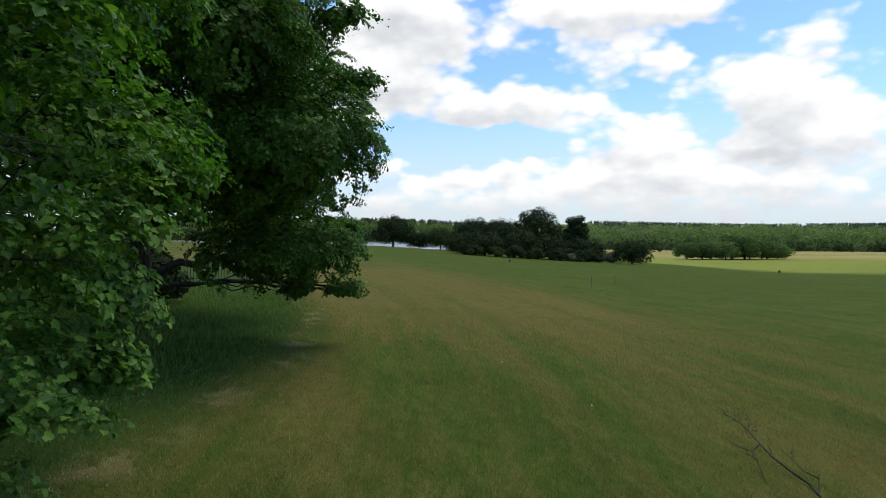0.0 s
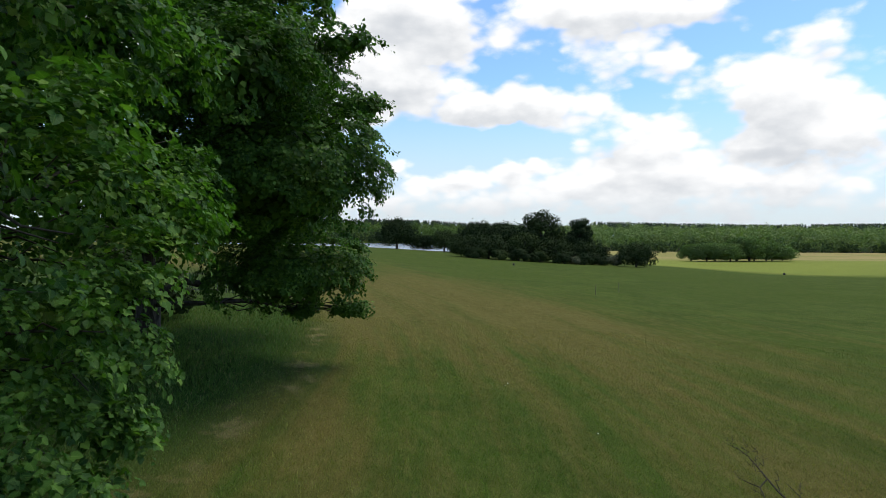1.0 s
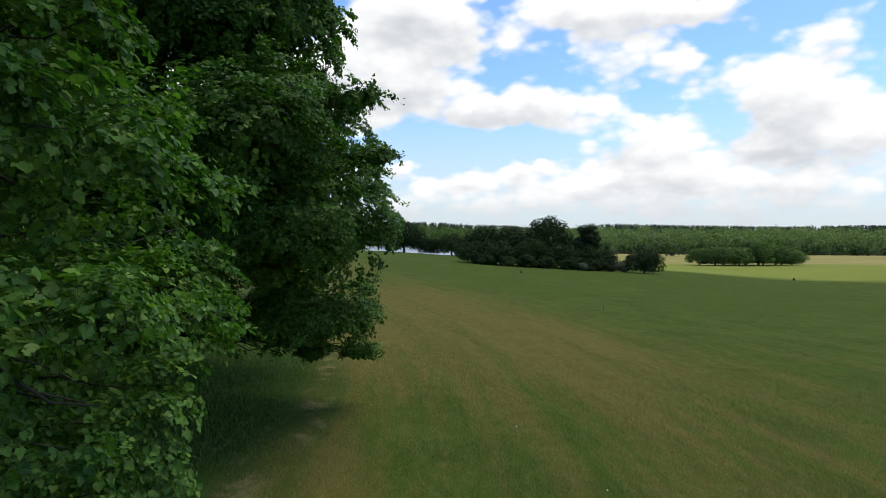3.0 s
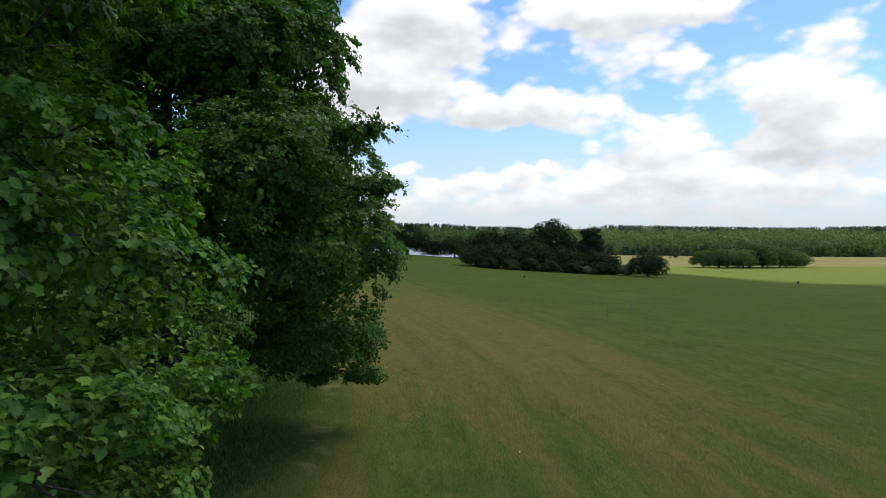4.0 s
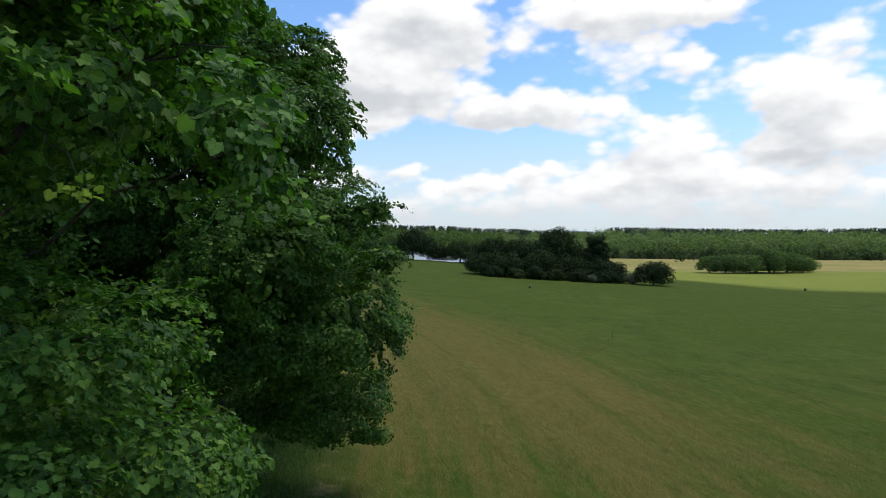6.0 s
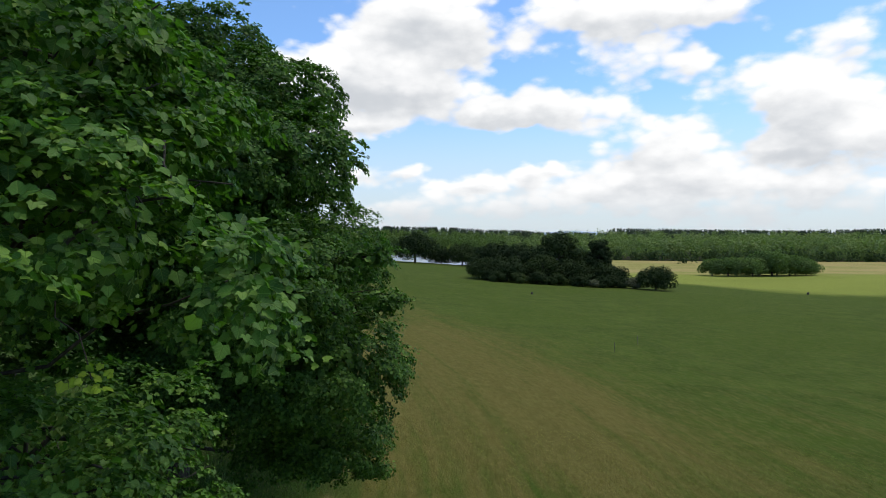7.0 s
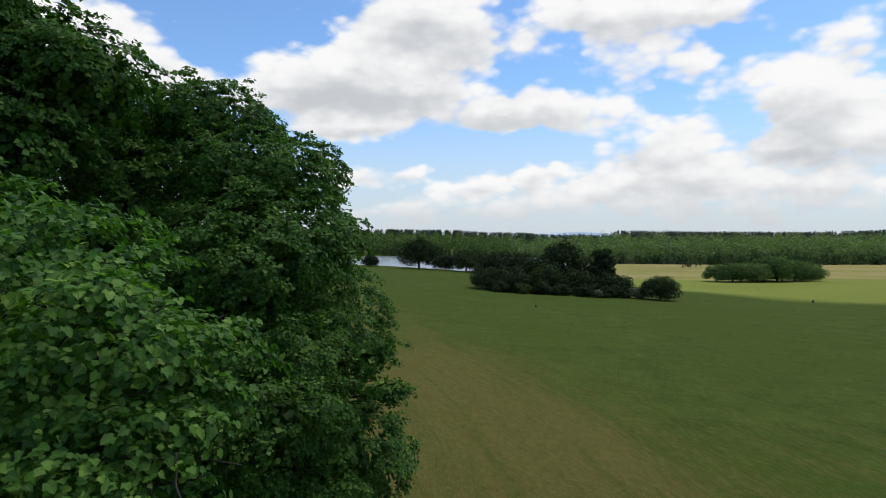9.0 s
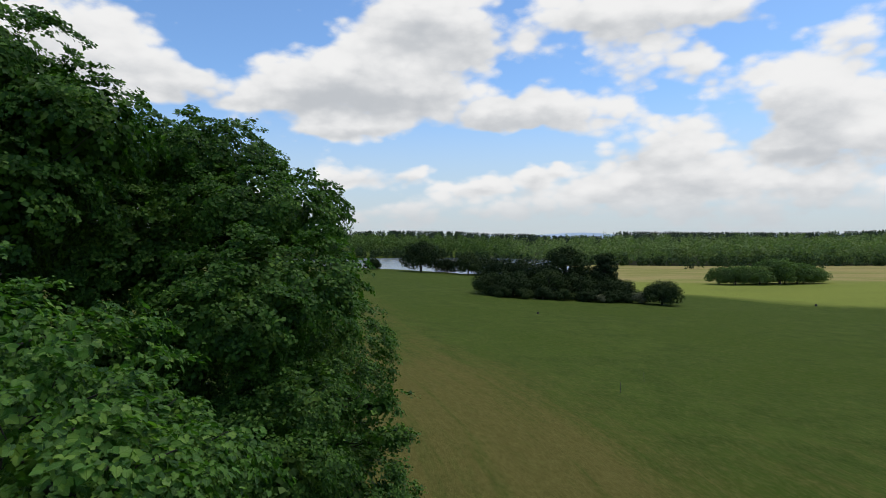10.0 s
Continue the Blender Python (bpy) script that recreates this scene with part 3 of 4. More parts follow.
TREE_A = [
    (-4.2, 6.2, 2.45, 1.85, 1.5, 0.95), (-4.7, 5.4, 1.9, 1.9, 1.3, 0.80), (-3.7, 4.8, 4.5, 1.85, 1.3, 0.95), (-4.2, 7.2, 4.4, 2.05, 1.5, 0.95), (-4.3, 6.4, 3.7, 1.85, 1.3, 0.80), (-4.0, 6.9, 3.1, 1.5, 1.2, 0.85),
    (-3.9, 5.9, 5.9, 1.95, 1.6, 0.90), (-4.0, 4.7, 6.2, 1.85, 1.3, 0.85), (-4.3, 5.4, 6.9, 2.0, 1.4, 0.55), (-2.8, 5.0, 8.75, 1.75, 1.2, 0.80), (-3.4, 4.7, 9.3, 1.75, 1.05, 0.75), (-3.2, 5.3, 10.35, 1.35, 1.1, 0.72), (-2.7, 5.2, 9.55, 1.3, 1.1, 0.70),
    (-3.8, 5.2, 9.9, 1.90, 1.30, 0.85), (-3.4, 6.3, 10.15, 1.45, 1.2, 0.72), (-4.0, 5.7, 3.3, 1.6, 1.3, 0.80), (-4.0, 5.9, 9.7, 2.0, 1.5, 0.90), (-4.6, 5.5, 10.7, 2.1, 1.5, 0.85), (-5.3, 6.7, 11.2, 2.0, 2.0, 0.90), (-5.4, 6.9, 8.5, 2.0, 1.8, 1.1),
    (-5.0, 8.8, 4.6, 2.2, 1.8, 1.6), (-4.7, 7.6, 6.5, 1.9, 1.6, 0.95), (-5.5, 8.2, 9.4, 2.3, 2.2, 1.4), (-7.5, 5.5, 6.0, 2.5, 2.2, 2.0), (-7.5, 5.5, 9.8, 2.4, 2.2, 1.6),
    (-7.0, 4.6, 3.6, 2.2, 1.8, 1.8), (-8.4, 7.6, 11.6, 2.2, 2.2, 1.3),
]
TREE_B = [
    (-4.0, 15.5, 5.6, 3.0, 2.8, 1.8), (-4.1, 15.2, 8.3, 2.0, 2.2, 1.15), (-2.1, 14.6, 8.45, 0.75, 0.5, 0.22), (-1.9, 15.8, 7.3, 0.8, 0.6, 0.32), (-2.6, 18.4, 1.95, 0.7, 0.5, 0.25), (-3.9, 18.2, 1.95, 0.6, 0.5, 0.25), (-4.2, 17.6, 3.1, 2.4, 2.4, 1.2), (-6.8, 15.8, 5.2, 2.6, 2.2, 1.4),
    (-4.2, 13.0, 7.3, 1.8, 1.8, 1.25), (-5.6, 14.7, 10.3, 2.1, 1.8, 1.2),
    (-5.6, 17.0, 10.8, 3.0, 3.0, 2.0), (-6.8, 19.5, 13.1, 3.1, 3.2, 1.8), (-9.2, 20.5, 15.0, 3.2, 3.0, 1.6), (-10.5, 18.5, 12.0, 3.5, 3.2, 2.4),
    (-9.5, 16.5, 8.4, 3.2, 3.0, 2.4), (-11.0, 19.5, 6.5, 3.4, 3.0, 2.0), (-6.0, 22.0, 8.0, 3.5, 3.5, 3.0), (-6.4, 22.0, 5.0, 3.0, 3.0, 1.5), (-12.6, 21.5, 14.4, 3.0, 3.0, 1.7),
]
TREE_C = [
    (-11.4, 14.2, 13.8, 2.9, 2.8, 1.8), (-12.7, 14.6, 16.7, 3.2, 3.0, 1.8), (-9.7, 15.0, 15.2, 2.0, 2.0, 1.6), (-15.6, 15.0, 17.9, 3.2, 3.0, 1.6),
    (-13.0, 14.0, 10.8, 2.8, 2.4, 1.7), (-16.0, 13.0, 12.4, 3.2, 3.0, 2.4), (-11.8, 12.8, 7.2, 2.6, 2.4, 1.7), (-15.5, 14.0, 8.0, 3.0, 3.0, 2.4), (-13.5, 15.0, 4.6, 3.0, 3.0, 1.6),
]
TREE_D = [
    (-19.5, 22.5, 15.5, 4.0, 3.6, 2.2), (-17.5, 23.5, 12.0, 3.6, 3.4, 2.2), (-21.0, 22.0, 10.5, 4.0, 3.6, 2.4), (-18.0, 22.5, 7.5, 3.4, 3.2, 2.0), (-22.0, 23.0, 6.0, 3.6, 3.4, 2.0),
]
WOODS = "broadleaf trees along the wood's edge"
sycamore = near_tree("sycamore_tree", "bright green sycamore with lobed leaves hanging to the grass", (-6.6, 7.0), (-6.3, 6.9, 12.0), 0.30, TREE_A, 200, 0.067, 0.29, 0.38, LEAF_A, 11, LOBED, LOBED_POLYS, WOODS, gap=-0.42, fill=24)
near_tree("maple_tree", "tall dark green field maple with low drooping boughs", (-9.6, 20.6), (-9.2, 20.4, 15.2), 0.34, TREE_B, 290, 0.080, 0.27, 0.6, LEAF_B, 12, group=WOODS, gap=-0.42, fill=54, droop=-0.15, curl=0.05)
near_tree("maple_tree", "tall dark maple with bare inner limbs, behind the sycamore", (-14.4, 14.6), (-14.0, 14.6, 17.0), 0.40, TREE_C, 180, 0.095, 0.36, 0.8, LEAF_B, 13, group=WOODS, gap=-0.4, fill=60, droop=-0.25, curl=0.05)
near_tree("maple_tree", "dark green maple deep in the wood's edge", (-19.5, 22.8), (-19.4, 22.8, 15.5), 0.38, TREE_D, 40, 0.17, 0.7, 0.9, LEAF_B, 14, group=WOODS, fill=20)

# a few young leaves catch the eye
yr = np.random.default_rng(51)
yp = np.array((-1.87, 4.0, 8.08)) + yr.normal(0, 1, (16, 3)) * np.array((0.06, 0.06, 0.04))
ya = leaf_axes(np.array((0.5, -0.6, 0.6)) + yr.normal(0, 0.3, (16, 3)), np.array((0.3, -0.3, -0.6)) + yr.normal(0, 0.5, (16, 3)))
v, f = [], []
tube(v, f, wiggle((-2.9, 4.9, 8.7), (-1.87, 4.0, 8.08), 9, 0.03, yr, 0.08), np.linspace(0.008, 0.003, 9), 6)
part("twig", mesh_from("twig", v, f, [TWIG], True), sycamore)
part("young_leaves", repeated("young_leaves", LOBED, LOBED_POLYS, yp, ya, yr.uniform(0.040, 0.066, 16), LEAF_YOUNG), sycamore, "yellow-green young leaves")

# ---- parkland trees ----


def park_tree_meshes(seed, wide, tall, trunk_h, count, size, mat, lumps=20):
    """Trunk and crown of a parkland tree that stands at the origin."""
    rng = np.random.default_rng(seed)
    v, f = [], []
    trunk = wiggle((0, 0, -0.3), (0.2, 0.1, tall * 0.7), 7, 0.1, rng)
    tube(v, f, trunk, np.linspace(0.045 * tall, 0.08, 7), 8)
    blobs = []
    for i in range(lumps):
        w = 2 * math.pi * (i * 0.618 + 0.1 * rng.random())
        h = (i + 0.5) / lumps
        rad = 0.5 * wide * math.sqrt(max(0.05, 1 - (abs(h - 0.38) / 0.66) ** 2)) * (0.50 + 0.34 * rng.random())
        r = 0.17 * wide * (0.7 + 0.7 * rng.random()) * (1.0 - 0.25 * h)
        c = np.array((math.cos(w) * rad, math.sin(w) * rad, trunk_h + r * 0.5 + h * (tall - trunk_h - r * 1.4)))
        blobs.append((*c, r * 1.2, r * 1.2, r * 0.85))
    blobs.append((0, 0, trunk_h + 0.5 * (tall - trunk_h), 0.33 * wide, 0.33 * wide, 0.36 * (tall - trunk_h)))
    for b in blobs[::2]:
        tube(v, f, wiggle(trunk[3], b[:3], 5, 0.1, rng), np.linspace(0.018 * tall, 0.03, 5), 5)
    area = np.array([b[3] * (b[3] + b[5]) for b in blobs])
    ps, ns = [], []
    for b, k in zip(blobs, (count * area / area.sum()).astype(int)):
        p, n = ellipsoid_points(b, k, rng)
        p = p + n * (rng.normal(0, 0.10 * b[3], (k, 1)) - 0.04 * b[3])
        ps.append(p)
        ns.append(n)
    p, n = np.concatenate(ps), np.concatenate(ns)
    keep = p[:, 2] > trunk_h * 0.75
    p, n = p[keep], n[keep]
    k = len(p)
    face = n + rng.normal(0, 0.32, (k, 3)) + np.array((0, 0, 0.35))
    crown = repeated("crown", TUFT, TUFT_POLYS, p, leaf_axes(face, rng.normal(size=(k, 3))), size * (0.6 + 0.8 * rng.random(k)), mat)
    return mesh_from("trunk", v, f, [BARK], True), crown


def park_tree(name, label, meshes, x, y, group):
    root = tagged(new(name), label, "tree", group)
    part("trunk", meshes[0], root)
    part("crown", meshes[1], root, kind="stuff")
    root.location = (x, y, ground_at(x, y))
    return root


OAK = [park_tree_meshes(21, 12, 9.5, 1.2, 6500, 0.42, LEAF_SHADED), park_tree_meshes(22, 10, 11.5, 1.6, 6500, 0.42, LEAF_SHADED),
       park_tree_meshes(23, 11, 7.5, 0.7, 6000, 0.40, LEAF_SHADED), park_tree_meshes(24, 9.5, 6.2, 0.45, 6500, 0.36, LEAF_SHADED),
       park_tree_meshes(29, 6.5, 11.5, 3.0, 6000, 0.38, LEAF_SHADED)]
MEADOW_OAK = [park_tree_meshes(27, 11, 7.6, 0.7, 5500, 0.46, LEAF_SUNLIT), park_tree_meshes(28, 9.5, 8.6, 0.9, 5500, 0.46, LEAF_SUNLIT)]
SHRUB = [park_tree_meshes(25, 5.0, 3.2, 0.2, 3500, 0.26, LEAF_SHADED, 9), park_tree_meshes(26, 4.4, 2.8, 0.2, 3500, 0.24, LEAF_BLOSSOM, 9)]
GROVE = "dark grove in the meadow"


def plant(kind, variants, which, places, group, label):
    first = {}
    for (x, y, s, turn), w in zip(places, which):
        if w not in first:
            first[w] = park_tree(kind, label, variants[w], x, y, group)
            first[w].matrix_basis = pose(x, y, ground_at(x, y), 0, 0, turn) @ Matrix.Diagonal((s, s, s, 1))
        else:
            src = first[w]
            keep = src.scale.copy()
            src.scale = (1, 1, 1)
            copy_thing(src, pose(x, y, ground_at(x, y), 0, 0, turn) @ Matrix.Diagonal((s, s, s, 1)))
            src.scale = keep


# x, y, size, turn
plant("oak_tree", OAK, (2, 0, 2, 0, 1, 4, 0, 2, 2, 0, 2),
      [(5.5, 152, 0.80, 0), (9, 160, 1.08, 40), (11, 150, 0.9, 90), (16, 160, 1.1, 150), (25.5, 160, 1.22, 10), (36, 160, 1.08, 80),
       (20, 151, 0.8, 200), (28, 153, 0.9, 260), (35, 151, 0.8, 310), (31, 166, 0.95, 20), (40.5, 160, 0.72, 20)], GROVE, "dark green shaded oak crowded in a meadow grove")
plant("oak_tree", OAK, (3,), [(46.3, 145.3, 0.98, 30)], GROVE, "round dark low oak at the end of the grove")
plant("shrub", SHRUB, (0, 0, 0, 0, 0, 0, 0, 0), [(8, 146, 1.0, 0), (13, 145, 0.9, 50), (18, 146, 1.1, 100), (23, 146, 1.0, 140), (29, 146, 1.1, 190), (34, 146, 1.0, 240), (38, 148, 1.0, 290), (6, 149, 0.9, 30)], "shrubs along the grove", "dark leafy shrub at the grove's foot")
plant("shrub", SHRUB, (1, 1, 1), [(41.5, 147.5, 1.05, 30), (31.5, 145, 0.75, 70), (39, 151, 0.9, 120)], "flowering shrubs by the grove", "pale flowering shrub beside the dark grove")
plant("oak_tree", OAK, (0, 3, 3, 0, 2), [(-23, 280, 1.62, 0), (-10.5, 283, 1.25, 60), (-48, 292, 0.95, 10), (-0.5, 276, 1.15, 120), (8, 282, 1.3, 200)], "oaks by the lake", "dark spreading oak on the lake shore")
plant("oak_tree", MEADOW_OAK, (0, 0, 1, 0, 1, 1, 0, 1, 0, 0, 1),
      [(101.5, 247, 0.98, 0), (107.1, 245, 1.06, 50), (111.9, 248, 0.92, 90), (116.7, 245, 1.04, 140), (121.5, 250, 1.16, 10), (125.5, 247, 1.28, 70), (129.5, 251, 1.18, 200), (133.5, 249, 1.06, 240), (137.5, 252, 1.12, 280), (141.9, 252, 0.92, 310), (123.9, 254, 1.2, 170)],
      "clump of trees in the hay meadow", "rounded oak in a clump on pale sunlit hay meadow")

# ---- woodland in the distance ----


def wood_mesh(name, spots, heights, per, size, mat, conifer, seed, low=0.30):
    """Many far trees: conifers are spires, the others crowns of several rounded heads."""
    rng = np.random.default_rng(seed)
    n = len(spots)
    base = np.repeat(np.column_stack([spots, ground_z(spots[:, 0], spots[:, 1])]), per, 0)
    h = np.repeat(heights, per)
    k = n * per
    if conifer:
        t = rng.random(k) ** 0.7
        w = rng.random(k) * 2 * math.pi
        d = np.column_stack([np.cos(w), np.sin(w), np.zeros(k)])
        p = base + d * (h * 0.24 * (1 - t) ** 0.8 * (0.7 + 0.5 * rng.random(k)))[:, None]
        p[:, 2] += h * (0.25 + 0.78 * t)
        s = size * (0.60 + 0.7 * (1 - t))
    else:
        heads = 7
        ht = np.tile(np.linspace(0.05, 0.95, heads), (n, 1)) + rng.normal(0, 0.05, (n, heads))
        hw = rng.random((n, heads)) * 2 * math.pi
        hr = heights[:, None] * 0.20 * np.sqrt(np.maximum(0.02, 1 - (np.abs(ht - 0.4) / 0.62) ** 2))
        centre = np.stack([np.cos(hw) * hr, np.sin(hw) * hr, heights[:, None] * (low + (0.86 - low) * ht)], -1)
        rad = heights[:, None] * rng.uniform(0.12, 0.19, (n, heads))
        pick = rng.integers(0, heads, k)
        tree = np.repeat(np.arange(n), per)
        d = unit(rng.normal(size=(k, 3)) + np.array((0, 0, 0.25)))
        p = base + centre[tree, pick] + d * np.array((1.0, 1.0, 1.15)) * rad[tree, pick][:, None] * rng.uniform(0.80, 1.08, (k, 1))
        s = size * (0.6 + 0.8 * rng.random(k))
    face = d + np.array((0, 0, 0.35)) + rng.normal(0, 0.22, (k, 3))
    tip = rng.normal(size=(k, 3)) + (np.array((0, 0, 2.0)) if conifer else 0)
    return repeated(name, TUFT, TUFT_POLYS, p, leaf_axes(face, tip), s, mat)


def wood_front(x):
    """How far north the wood's edge stands."""
    return np.interp(x, (-700, 0, 15, 60, 160, 320, 900), (536, 536, 520, 470, 440, 432, 500))


rng = np.random.default_rng(31)
count = 1500
wx = rng.uniform(-1, 1, count)
wd = 8 + 330 * rng.random(count) ** 1.5
wx = 115 + wx * (445 + 0.5 * wd)
wy = wood_front(wx) + wd
wh = rng.uniform(13.5, 18.5, count) * np.interp(wx, (-330, 0, 60, 140, 560), (0.90, 0.90, 1.0, 1.15, 1.15)) * np.interp(wd, (8, 40, 110), (0.82, 0.97, 1.04))
# the eastern trees take the leaf colour with sunlight in it
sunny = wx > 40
for name, label, pick, mat in (("woodland", "pale green sunlit deciduous woodland beyond the hay meadow", sunny, LEAF_PALE),
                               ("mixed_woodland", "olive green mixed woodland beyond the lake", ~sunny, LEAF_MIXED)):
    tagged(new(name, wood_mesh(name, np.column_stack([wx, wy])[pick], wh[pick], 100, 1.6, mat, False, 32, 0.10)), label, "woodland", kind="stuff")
count = 460
ex = rng.uniform(-330, 560, count)
ey = wood_front(ex) + rng.uniform(-5, 6, count)
eh = rng.uniform(4.5, 9.0, count)
ex[:26], ey[:26], eh[:26] = rng.uniform(140, 235, 26), rng.uniform(378, 402, 26), rng.uniform(7, 11.5, 26)
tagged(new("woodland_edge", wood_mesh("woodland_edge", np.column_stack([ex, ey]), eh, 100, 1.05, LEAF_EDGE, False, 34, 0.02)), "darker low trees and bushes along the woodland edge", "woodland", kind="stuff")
count = 2300
cx = rng.uniform(-600, 980, count)
cy = wood_front(cx) + rng.uniform(300, 400, count)
ch = rng.uniform(17.9, 20.0, count) * np.interp(cx, (-600, 80, 110, 190, 205, 320, 450, 560, 980), (0.97, 0.97, 0.84, 0.84, 1.14, 1.06, 1.0, 1.12, 1.35))
tagged(new("conifer_woodland", wood_mesh("conifer_woodland", np.column_stack([cx, cy]), ch, 40, 2.2, LEAF_CONIFER, True, 33)), "dark spiky conifer tops along the woodland skyline", "woodland", kind="stuff")

plant("shrub", SHRUB, (0, 0, 0), [(-12.1, 24.5, 0.85, 20), (-14.2, 27.0, 0.95, 140), (-10.2, 12.5, 0.7, 250)], "shrubs under the wood's edge", "dark leafy shrub in the shade of the trees")

# ---- fence, posts, stumps, fallen branch ----


def box(verts, faces, a, b):
    q = len(verts)
    for z in (a[2], b[2]):
        verts += [(a[0], a[1], z), (b[0], a[1], z), (b[0], b[1], z), (a[0], b[1], z)]
    faces += [(q, q + 3, q + 2, q + 1), (q + 4, q + 5, q + 6, q + 7)] + [(q + i, q + (i + 1) % 4, q + 4 + (i + 1) % 4, q + 4 + i) for i in range(4)]


def fence(start, end, spacing):
    root = tagged(new("iron_fence"), "dark iron park fence of upright bars under the trees", "fence")
    a, b = np.array(start, float), np.array(end, float)
    length = float(np.linalg.norm(b - a))
    turn = math.degrees(math.atan2(b[1] - a[1], b[0] - a[0]))
    v, f = [], []
    tube(v, f, [(0, 0, 0), (0, 0, 1.12), (0, 0, 1.18), (0, 0, 1.24)], (0.017, 0.017, 0.022, 0.004), 6)
    bar = mesh_from("bar", v, f, [IRON])
    count = int(length / spacing)
    for i in range(count + 1):
        p = a + (b - a) * i / count
        ob = part("bar", bar, root)
        ob.matrix_basis = pose(p[0], p[1], ground_at(*p) - 0.04, 0, 0, turn)
    for h in (0.18, 1.05):
        for s in range(4):
            p, q = a + (b - a) * s / 4, a + (b - a) * (s + 1) / 4
            v, f = [], []
            tube(v, f, [(*p, ground_at(*p) + h), (*q, ground_at(*q) + h)], (0.022, 0.022), 6)
            part("rail", mesh_from("rail", v, f, [IRON]), root)


fence((-17.5, 31.0), (-8.8, 38.5), 0.17)

for x, y, h, lean in ((13.4, 53.2, 0.95, 2), (16.9, 58.2, 0.9, -3)):
    v, f = [], []
    tube(v, f, [(0, 0, -0.2), (0, 0, 0.3 * h), (0, 0, 0.95 * h), (0, 0, h)], (0.024, 0.023, 0.022, 0.010), 9)
    ob = new("stake", mesh_from("stake", v, f, [POST], True))
    ob.matrix_basis = pose(x, y, ground_at(x, y), lean, lean * 0.5, 0)
    tagged(ob, "thin weathered wooden stake standing in the meadow", "stake", "pair of stakes in the meadow")

for x, y, s in ((12.9, 112.3, 0.42), (98.9, 174.7, 0.75)):
    v, f = [], []
    tube(v, f, [(0, 0, -0.1), (0, 0, 0.15), (0.03, 0, 0.5), (0.06, 0.02, 0.85), (0.05, 0.02, 0.95)], (0.62, 0.5, 0.42, 0.38, 0.2), 10)
    ob = new("stump", mesh_from("stump", v, f, [STUMP], True))
    ob.matrix_basis = pose(x, y, ground_at(x, y), 0, 0, 40) @ Matrix.Diagonal((s, s, s, 1))
    tagged(ob, "small dark stump in the open meadow", "stump", "stumps in the meadow")


def fallen_branch():
    rng = np.random.default_rng(41)
    root = tagged(new("fallen_branch"), "bare dead branch with thin twigs lying on grass", "branch")
    g = ground_at(5.7, 10.4)
    stem = [(5.66, 9.2, g), (5.69, 9.46, g + 0.03), (5.75, 9.75, g + 0.05), (5.70, 10.05, g + 0.08), (5.66, 10.62, g + 0.14), (5.70, 11.05, g + 0.19), (5.72, 11.40, g + 0.25), (5.73, 11.76, g + 0.31), (5.68, 12.05, g + 0.35)]
    fork = [stem[1], (5.90, 9.78, g + 0.12), (5.83, 10.06, g + 0.13), (5.86, 10.40, g + 0.18), (5.84, 10.75, g + 0.25)]
    prop = [stem[5], (5.47, 10.85, g + 0.13), (5.38, 10.55, g + 0.11), (5.20, 10.0, g + 0.05), (5.08, 9.57, g)]
    side = [prop[1], (5.36, 11.0, g + 0.14), (5.31, 11.22, g + 0.13), (5.32, 11.45, g + 0.16)]
    runs = [(stem, 0.022, 0.006, "stem"), (fork, 0.012, 0.004, "twig"), (prop, 0.012, 0.004, "twig"), (side, 0.008, 0.003, "twig")]
    for start, end, r in ((stem[4], (5.90, 11.2, g + 0.30), 0.008), (stem[6], (6.06, 11.7, g + 0.30), 0.007), (stem[7], (5.97, 12.4, g + 0.42), 0.006), (stem[7], (5.50, 12.3, g + 0.40), 0.006),
                          (stem[8], (5.66, 12.5, g + 0.40), 0.005), (stem[6], (6.12, 12.2, g + 0.38), 0.006), (prop[2], (5.22, 10.7, g + 0.20), 0.005), (fork[3], (6.05, 10.7, g + 0.26), 0.005), (stem[5], (5.55, 11.5, g + 0.33), 0.006)):
        pts = wiggle(start, end, 8, 0.035, rng)
        runs.append((pts, r, 0.0025, "twig"))
        runs.append((wiggle(pts[4], pts[4] + np.array((rng.normal(0.0, 0.12), rng.normal(0.12, 0.1), 0.08)), 5, 0.015, rng), 0.004, 0.002, "twig"))
    for pts, r0, r1, name in runs:
        v, f = [], []
        tube(v, f, pts, np.linspace(r0, r1, len(pts)), 6)
        part(name, mesh_from(name, v, f, [TWIG], True), root)


fallen_branch()

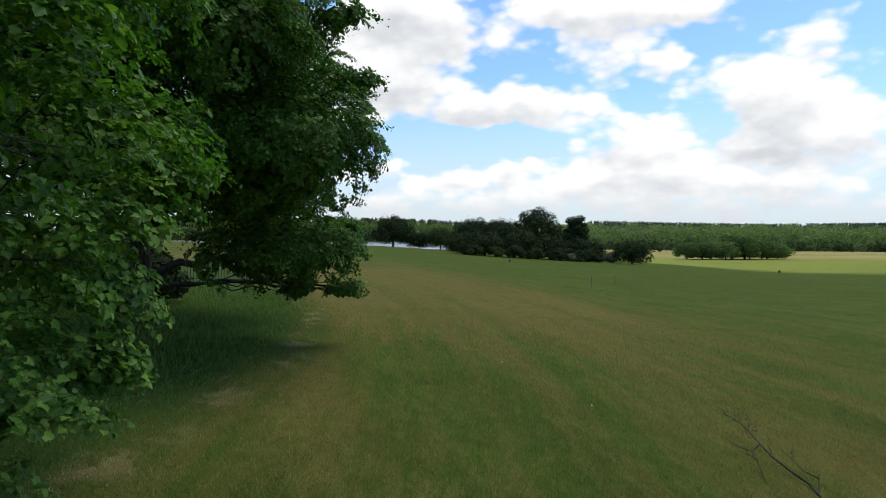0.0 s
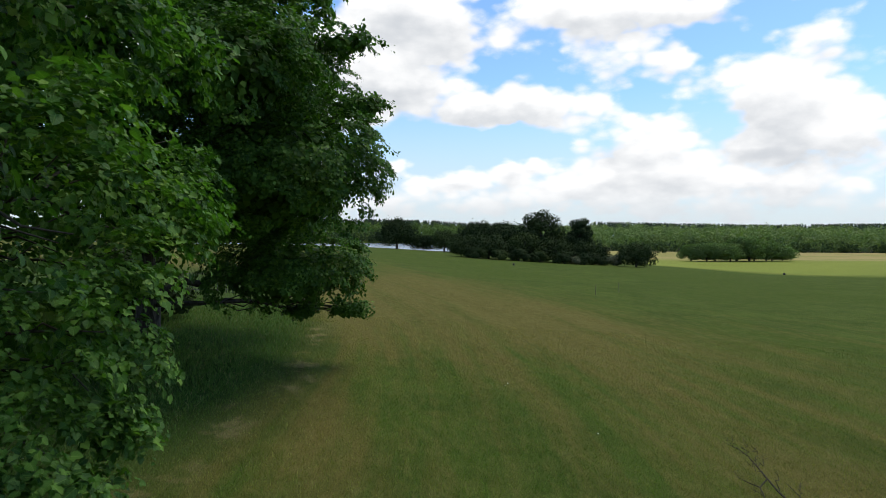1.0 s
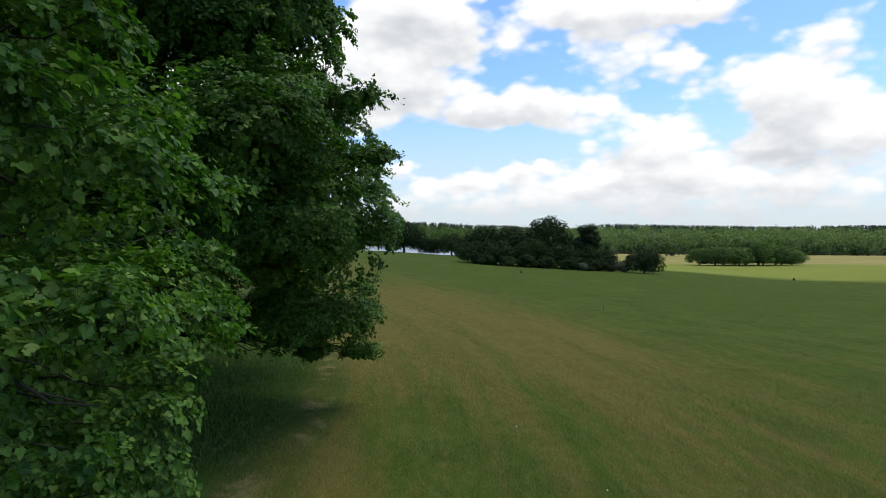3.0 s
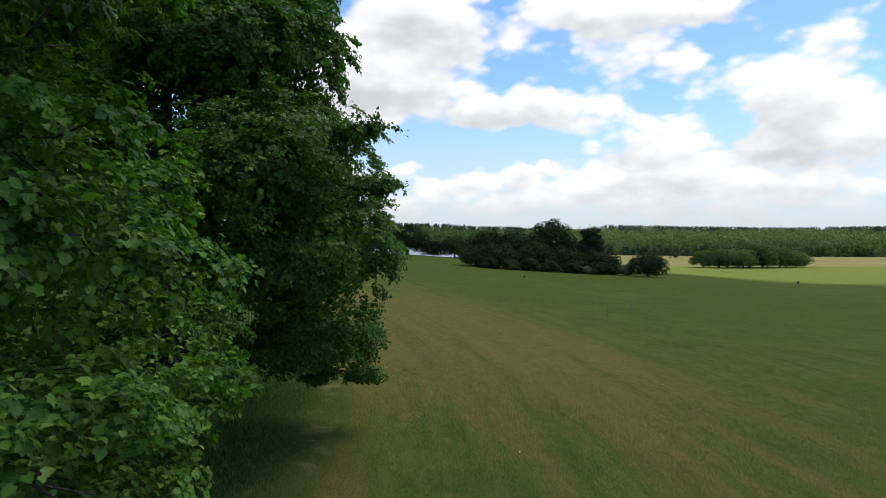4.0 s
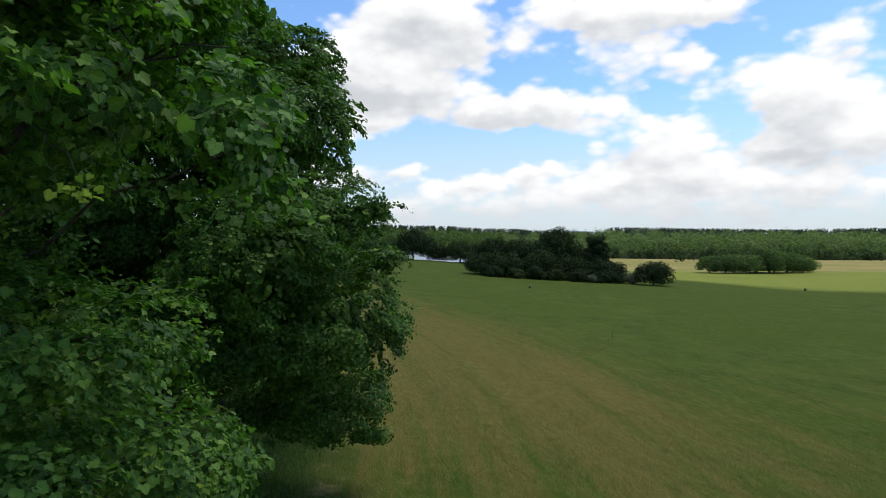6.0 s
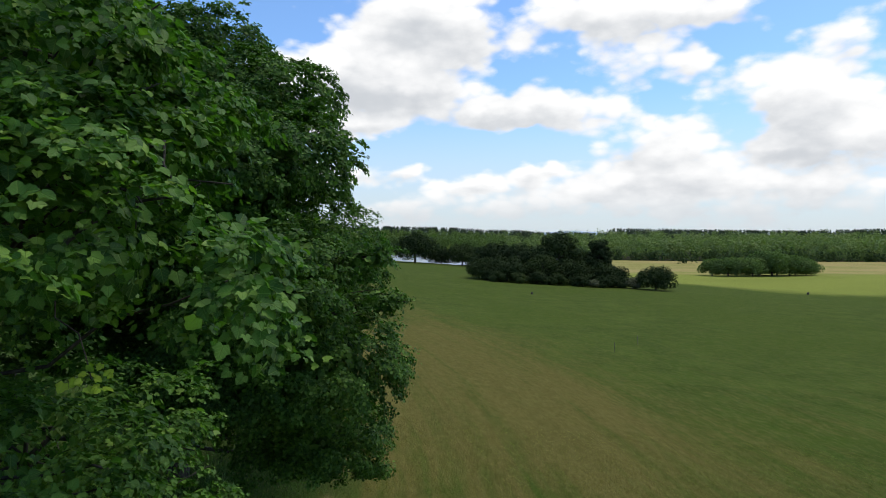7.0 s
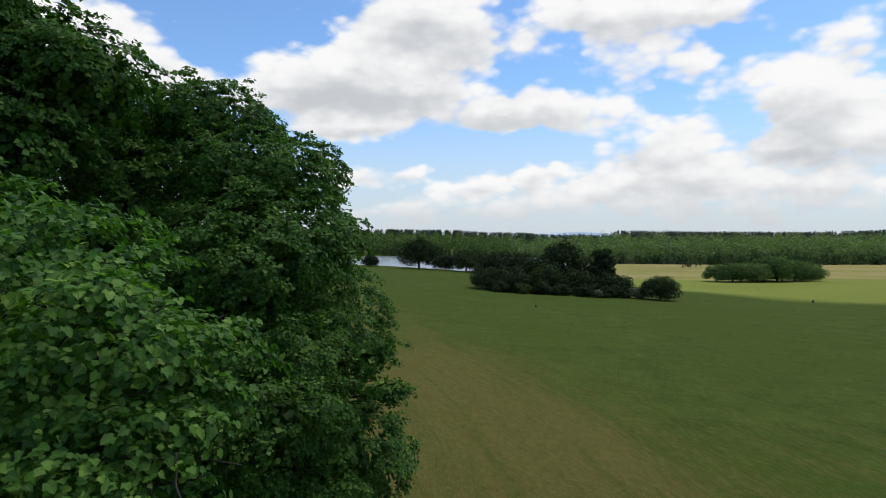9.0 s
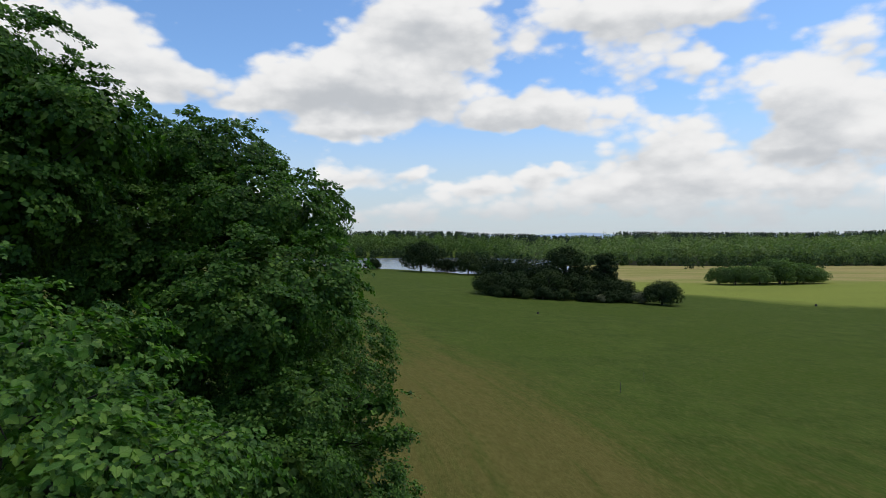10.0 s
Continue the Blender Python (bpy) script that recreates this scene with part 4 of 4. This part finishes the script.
# ---- white scraps on the grass ----
WHITE = simple("white_paper", (0.70, 0.70, 0.67), (0.82, 0.82, 0.80), 40.0, 0.8, 0.002)
for x, y, turn in ((2.0, 17.6, 20), (3.48, 13.5, 75), (1.9, 17.3, 140)):
    v, f = [], []
    for k, (px, py, pz) in enumerate(((-0.03, -0.02, 0), (0.03, -0.025, 0.004), (0.034, 0.022, 0.02), (-0.026, 0.024, 0.014))):
        v += [(px, py, pz + 0.03), (px * 0.96, py * 0.96, pz + 0.033)]
    f = [(0, 2, 4, 6), (7, 5, 3, 1)] + [(2 * k, 2 * ((k + 1) % 4), 2 * ((k + 1) % 4) + 1, 2 * k + 1)[::-1] for k in range(4)]
    ob = new("paper_scrap", mesh_from("paper_scrap", v, f, [WHITE]))
    ob.matrix_basis = pose(x, y, ground_at(x, y), 0, 0, turn) @ Matrix.Diagonal((0.6, 0.6, 1, 1))
    tagged(ob, "tiny white paper scrap lying on the mown grass", "scrap", "white scraps on the grass")

# ---- grass ----
BLADES = np.array([(-0.07, 0, 0), (0.07, 0, 0), (0.0, 1, 0.30)], float)
BLADE_POLYS = [(0, 1, 2)]


def grass(name, label, x, y, height, lean):
    n = len(x)
    p = np.column_stack([x, y, ground_z(x, y) - 0.01])
    up = np.array((0, 0, 1.0)) + RNG.normal(0, lean, (n, 3))
    w = RNG.random(n) * 2 * math.pi
    face = np.column_stack([np.cos(w), np.sin(w), np.zeros(n)])
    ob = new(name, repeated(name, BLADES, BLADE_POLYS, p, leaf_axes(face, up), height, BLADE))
    return tagged(ob, label, "grass", kind="stuff")


n = 210000
gy_ = 5.5 + 24 * RNG.random(n) ** 1.7
gx_ = (RNG.random(n) * 1.5 - 0.62) * (gy_ + 1)
grass("mown_grass", "short mown grass with dry straw-coloured blades", gx_, gy_, 0.045 + 0.055 * RNG.random(n), 0.85)
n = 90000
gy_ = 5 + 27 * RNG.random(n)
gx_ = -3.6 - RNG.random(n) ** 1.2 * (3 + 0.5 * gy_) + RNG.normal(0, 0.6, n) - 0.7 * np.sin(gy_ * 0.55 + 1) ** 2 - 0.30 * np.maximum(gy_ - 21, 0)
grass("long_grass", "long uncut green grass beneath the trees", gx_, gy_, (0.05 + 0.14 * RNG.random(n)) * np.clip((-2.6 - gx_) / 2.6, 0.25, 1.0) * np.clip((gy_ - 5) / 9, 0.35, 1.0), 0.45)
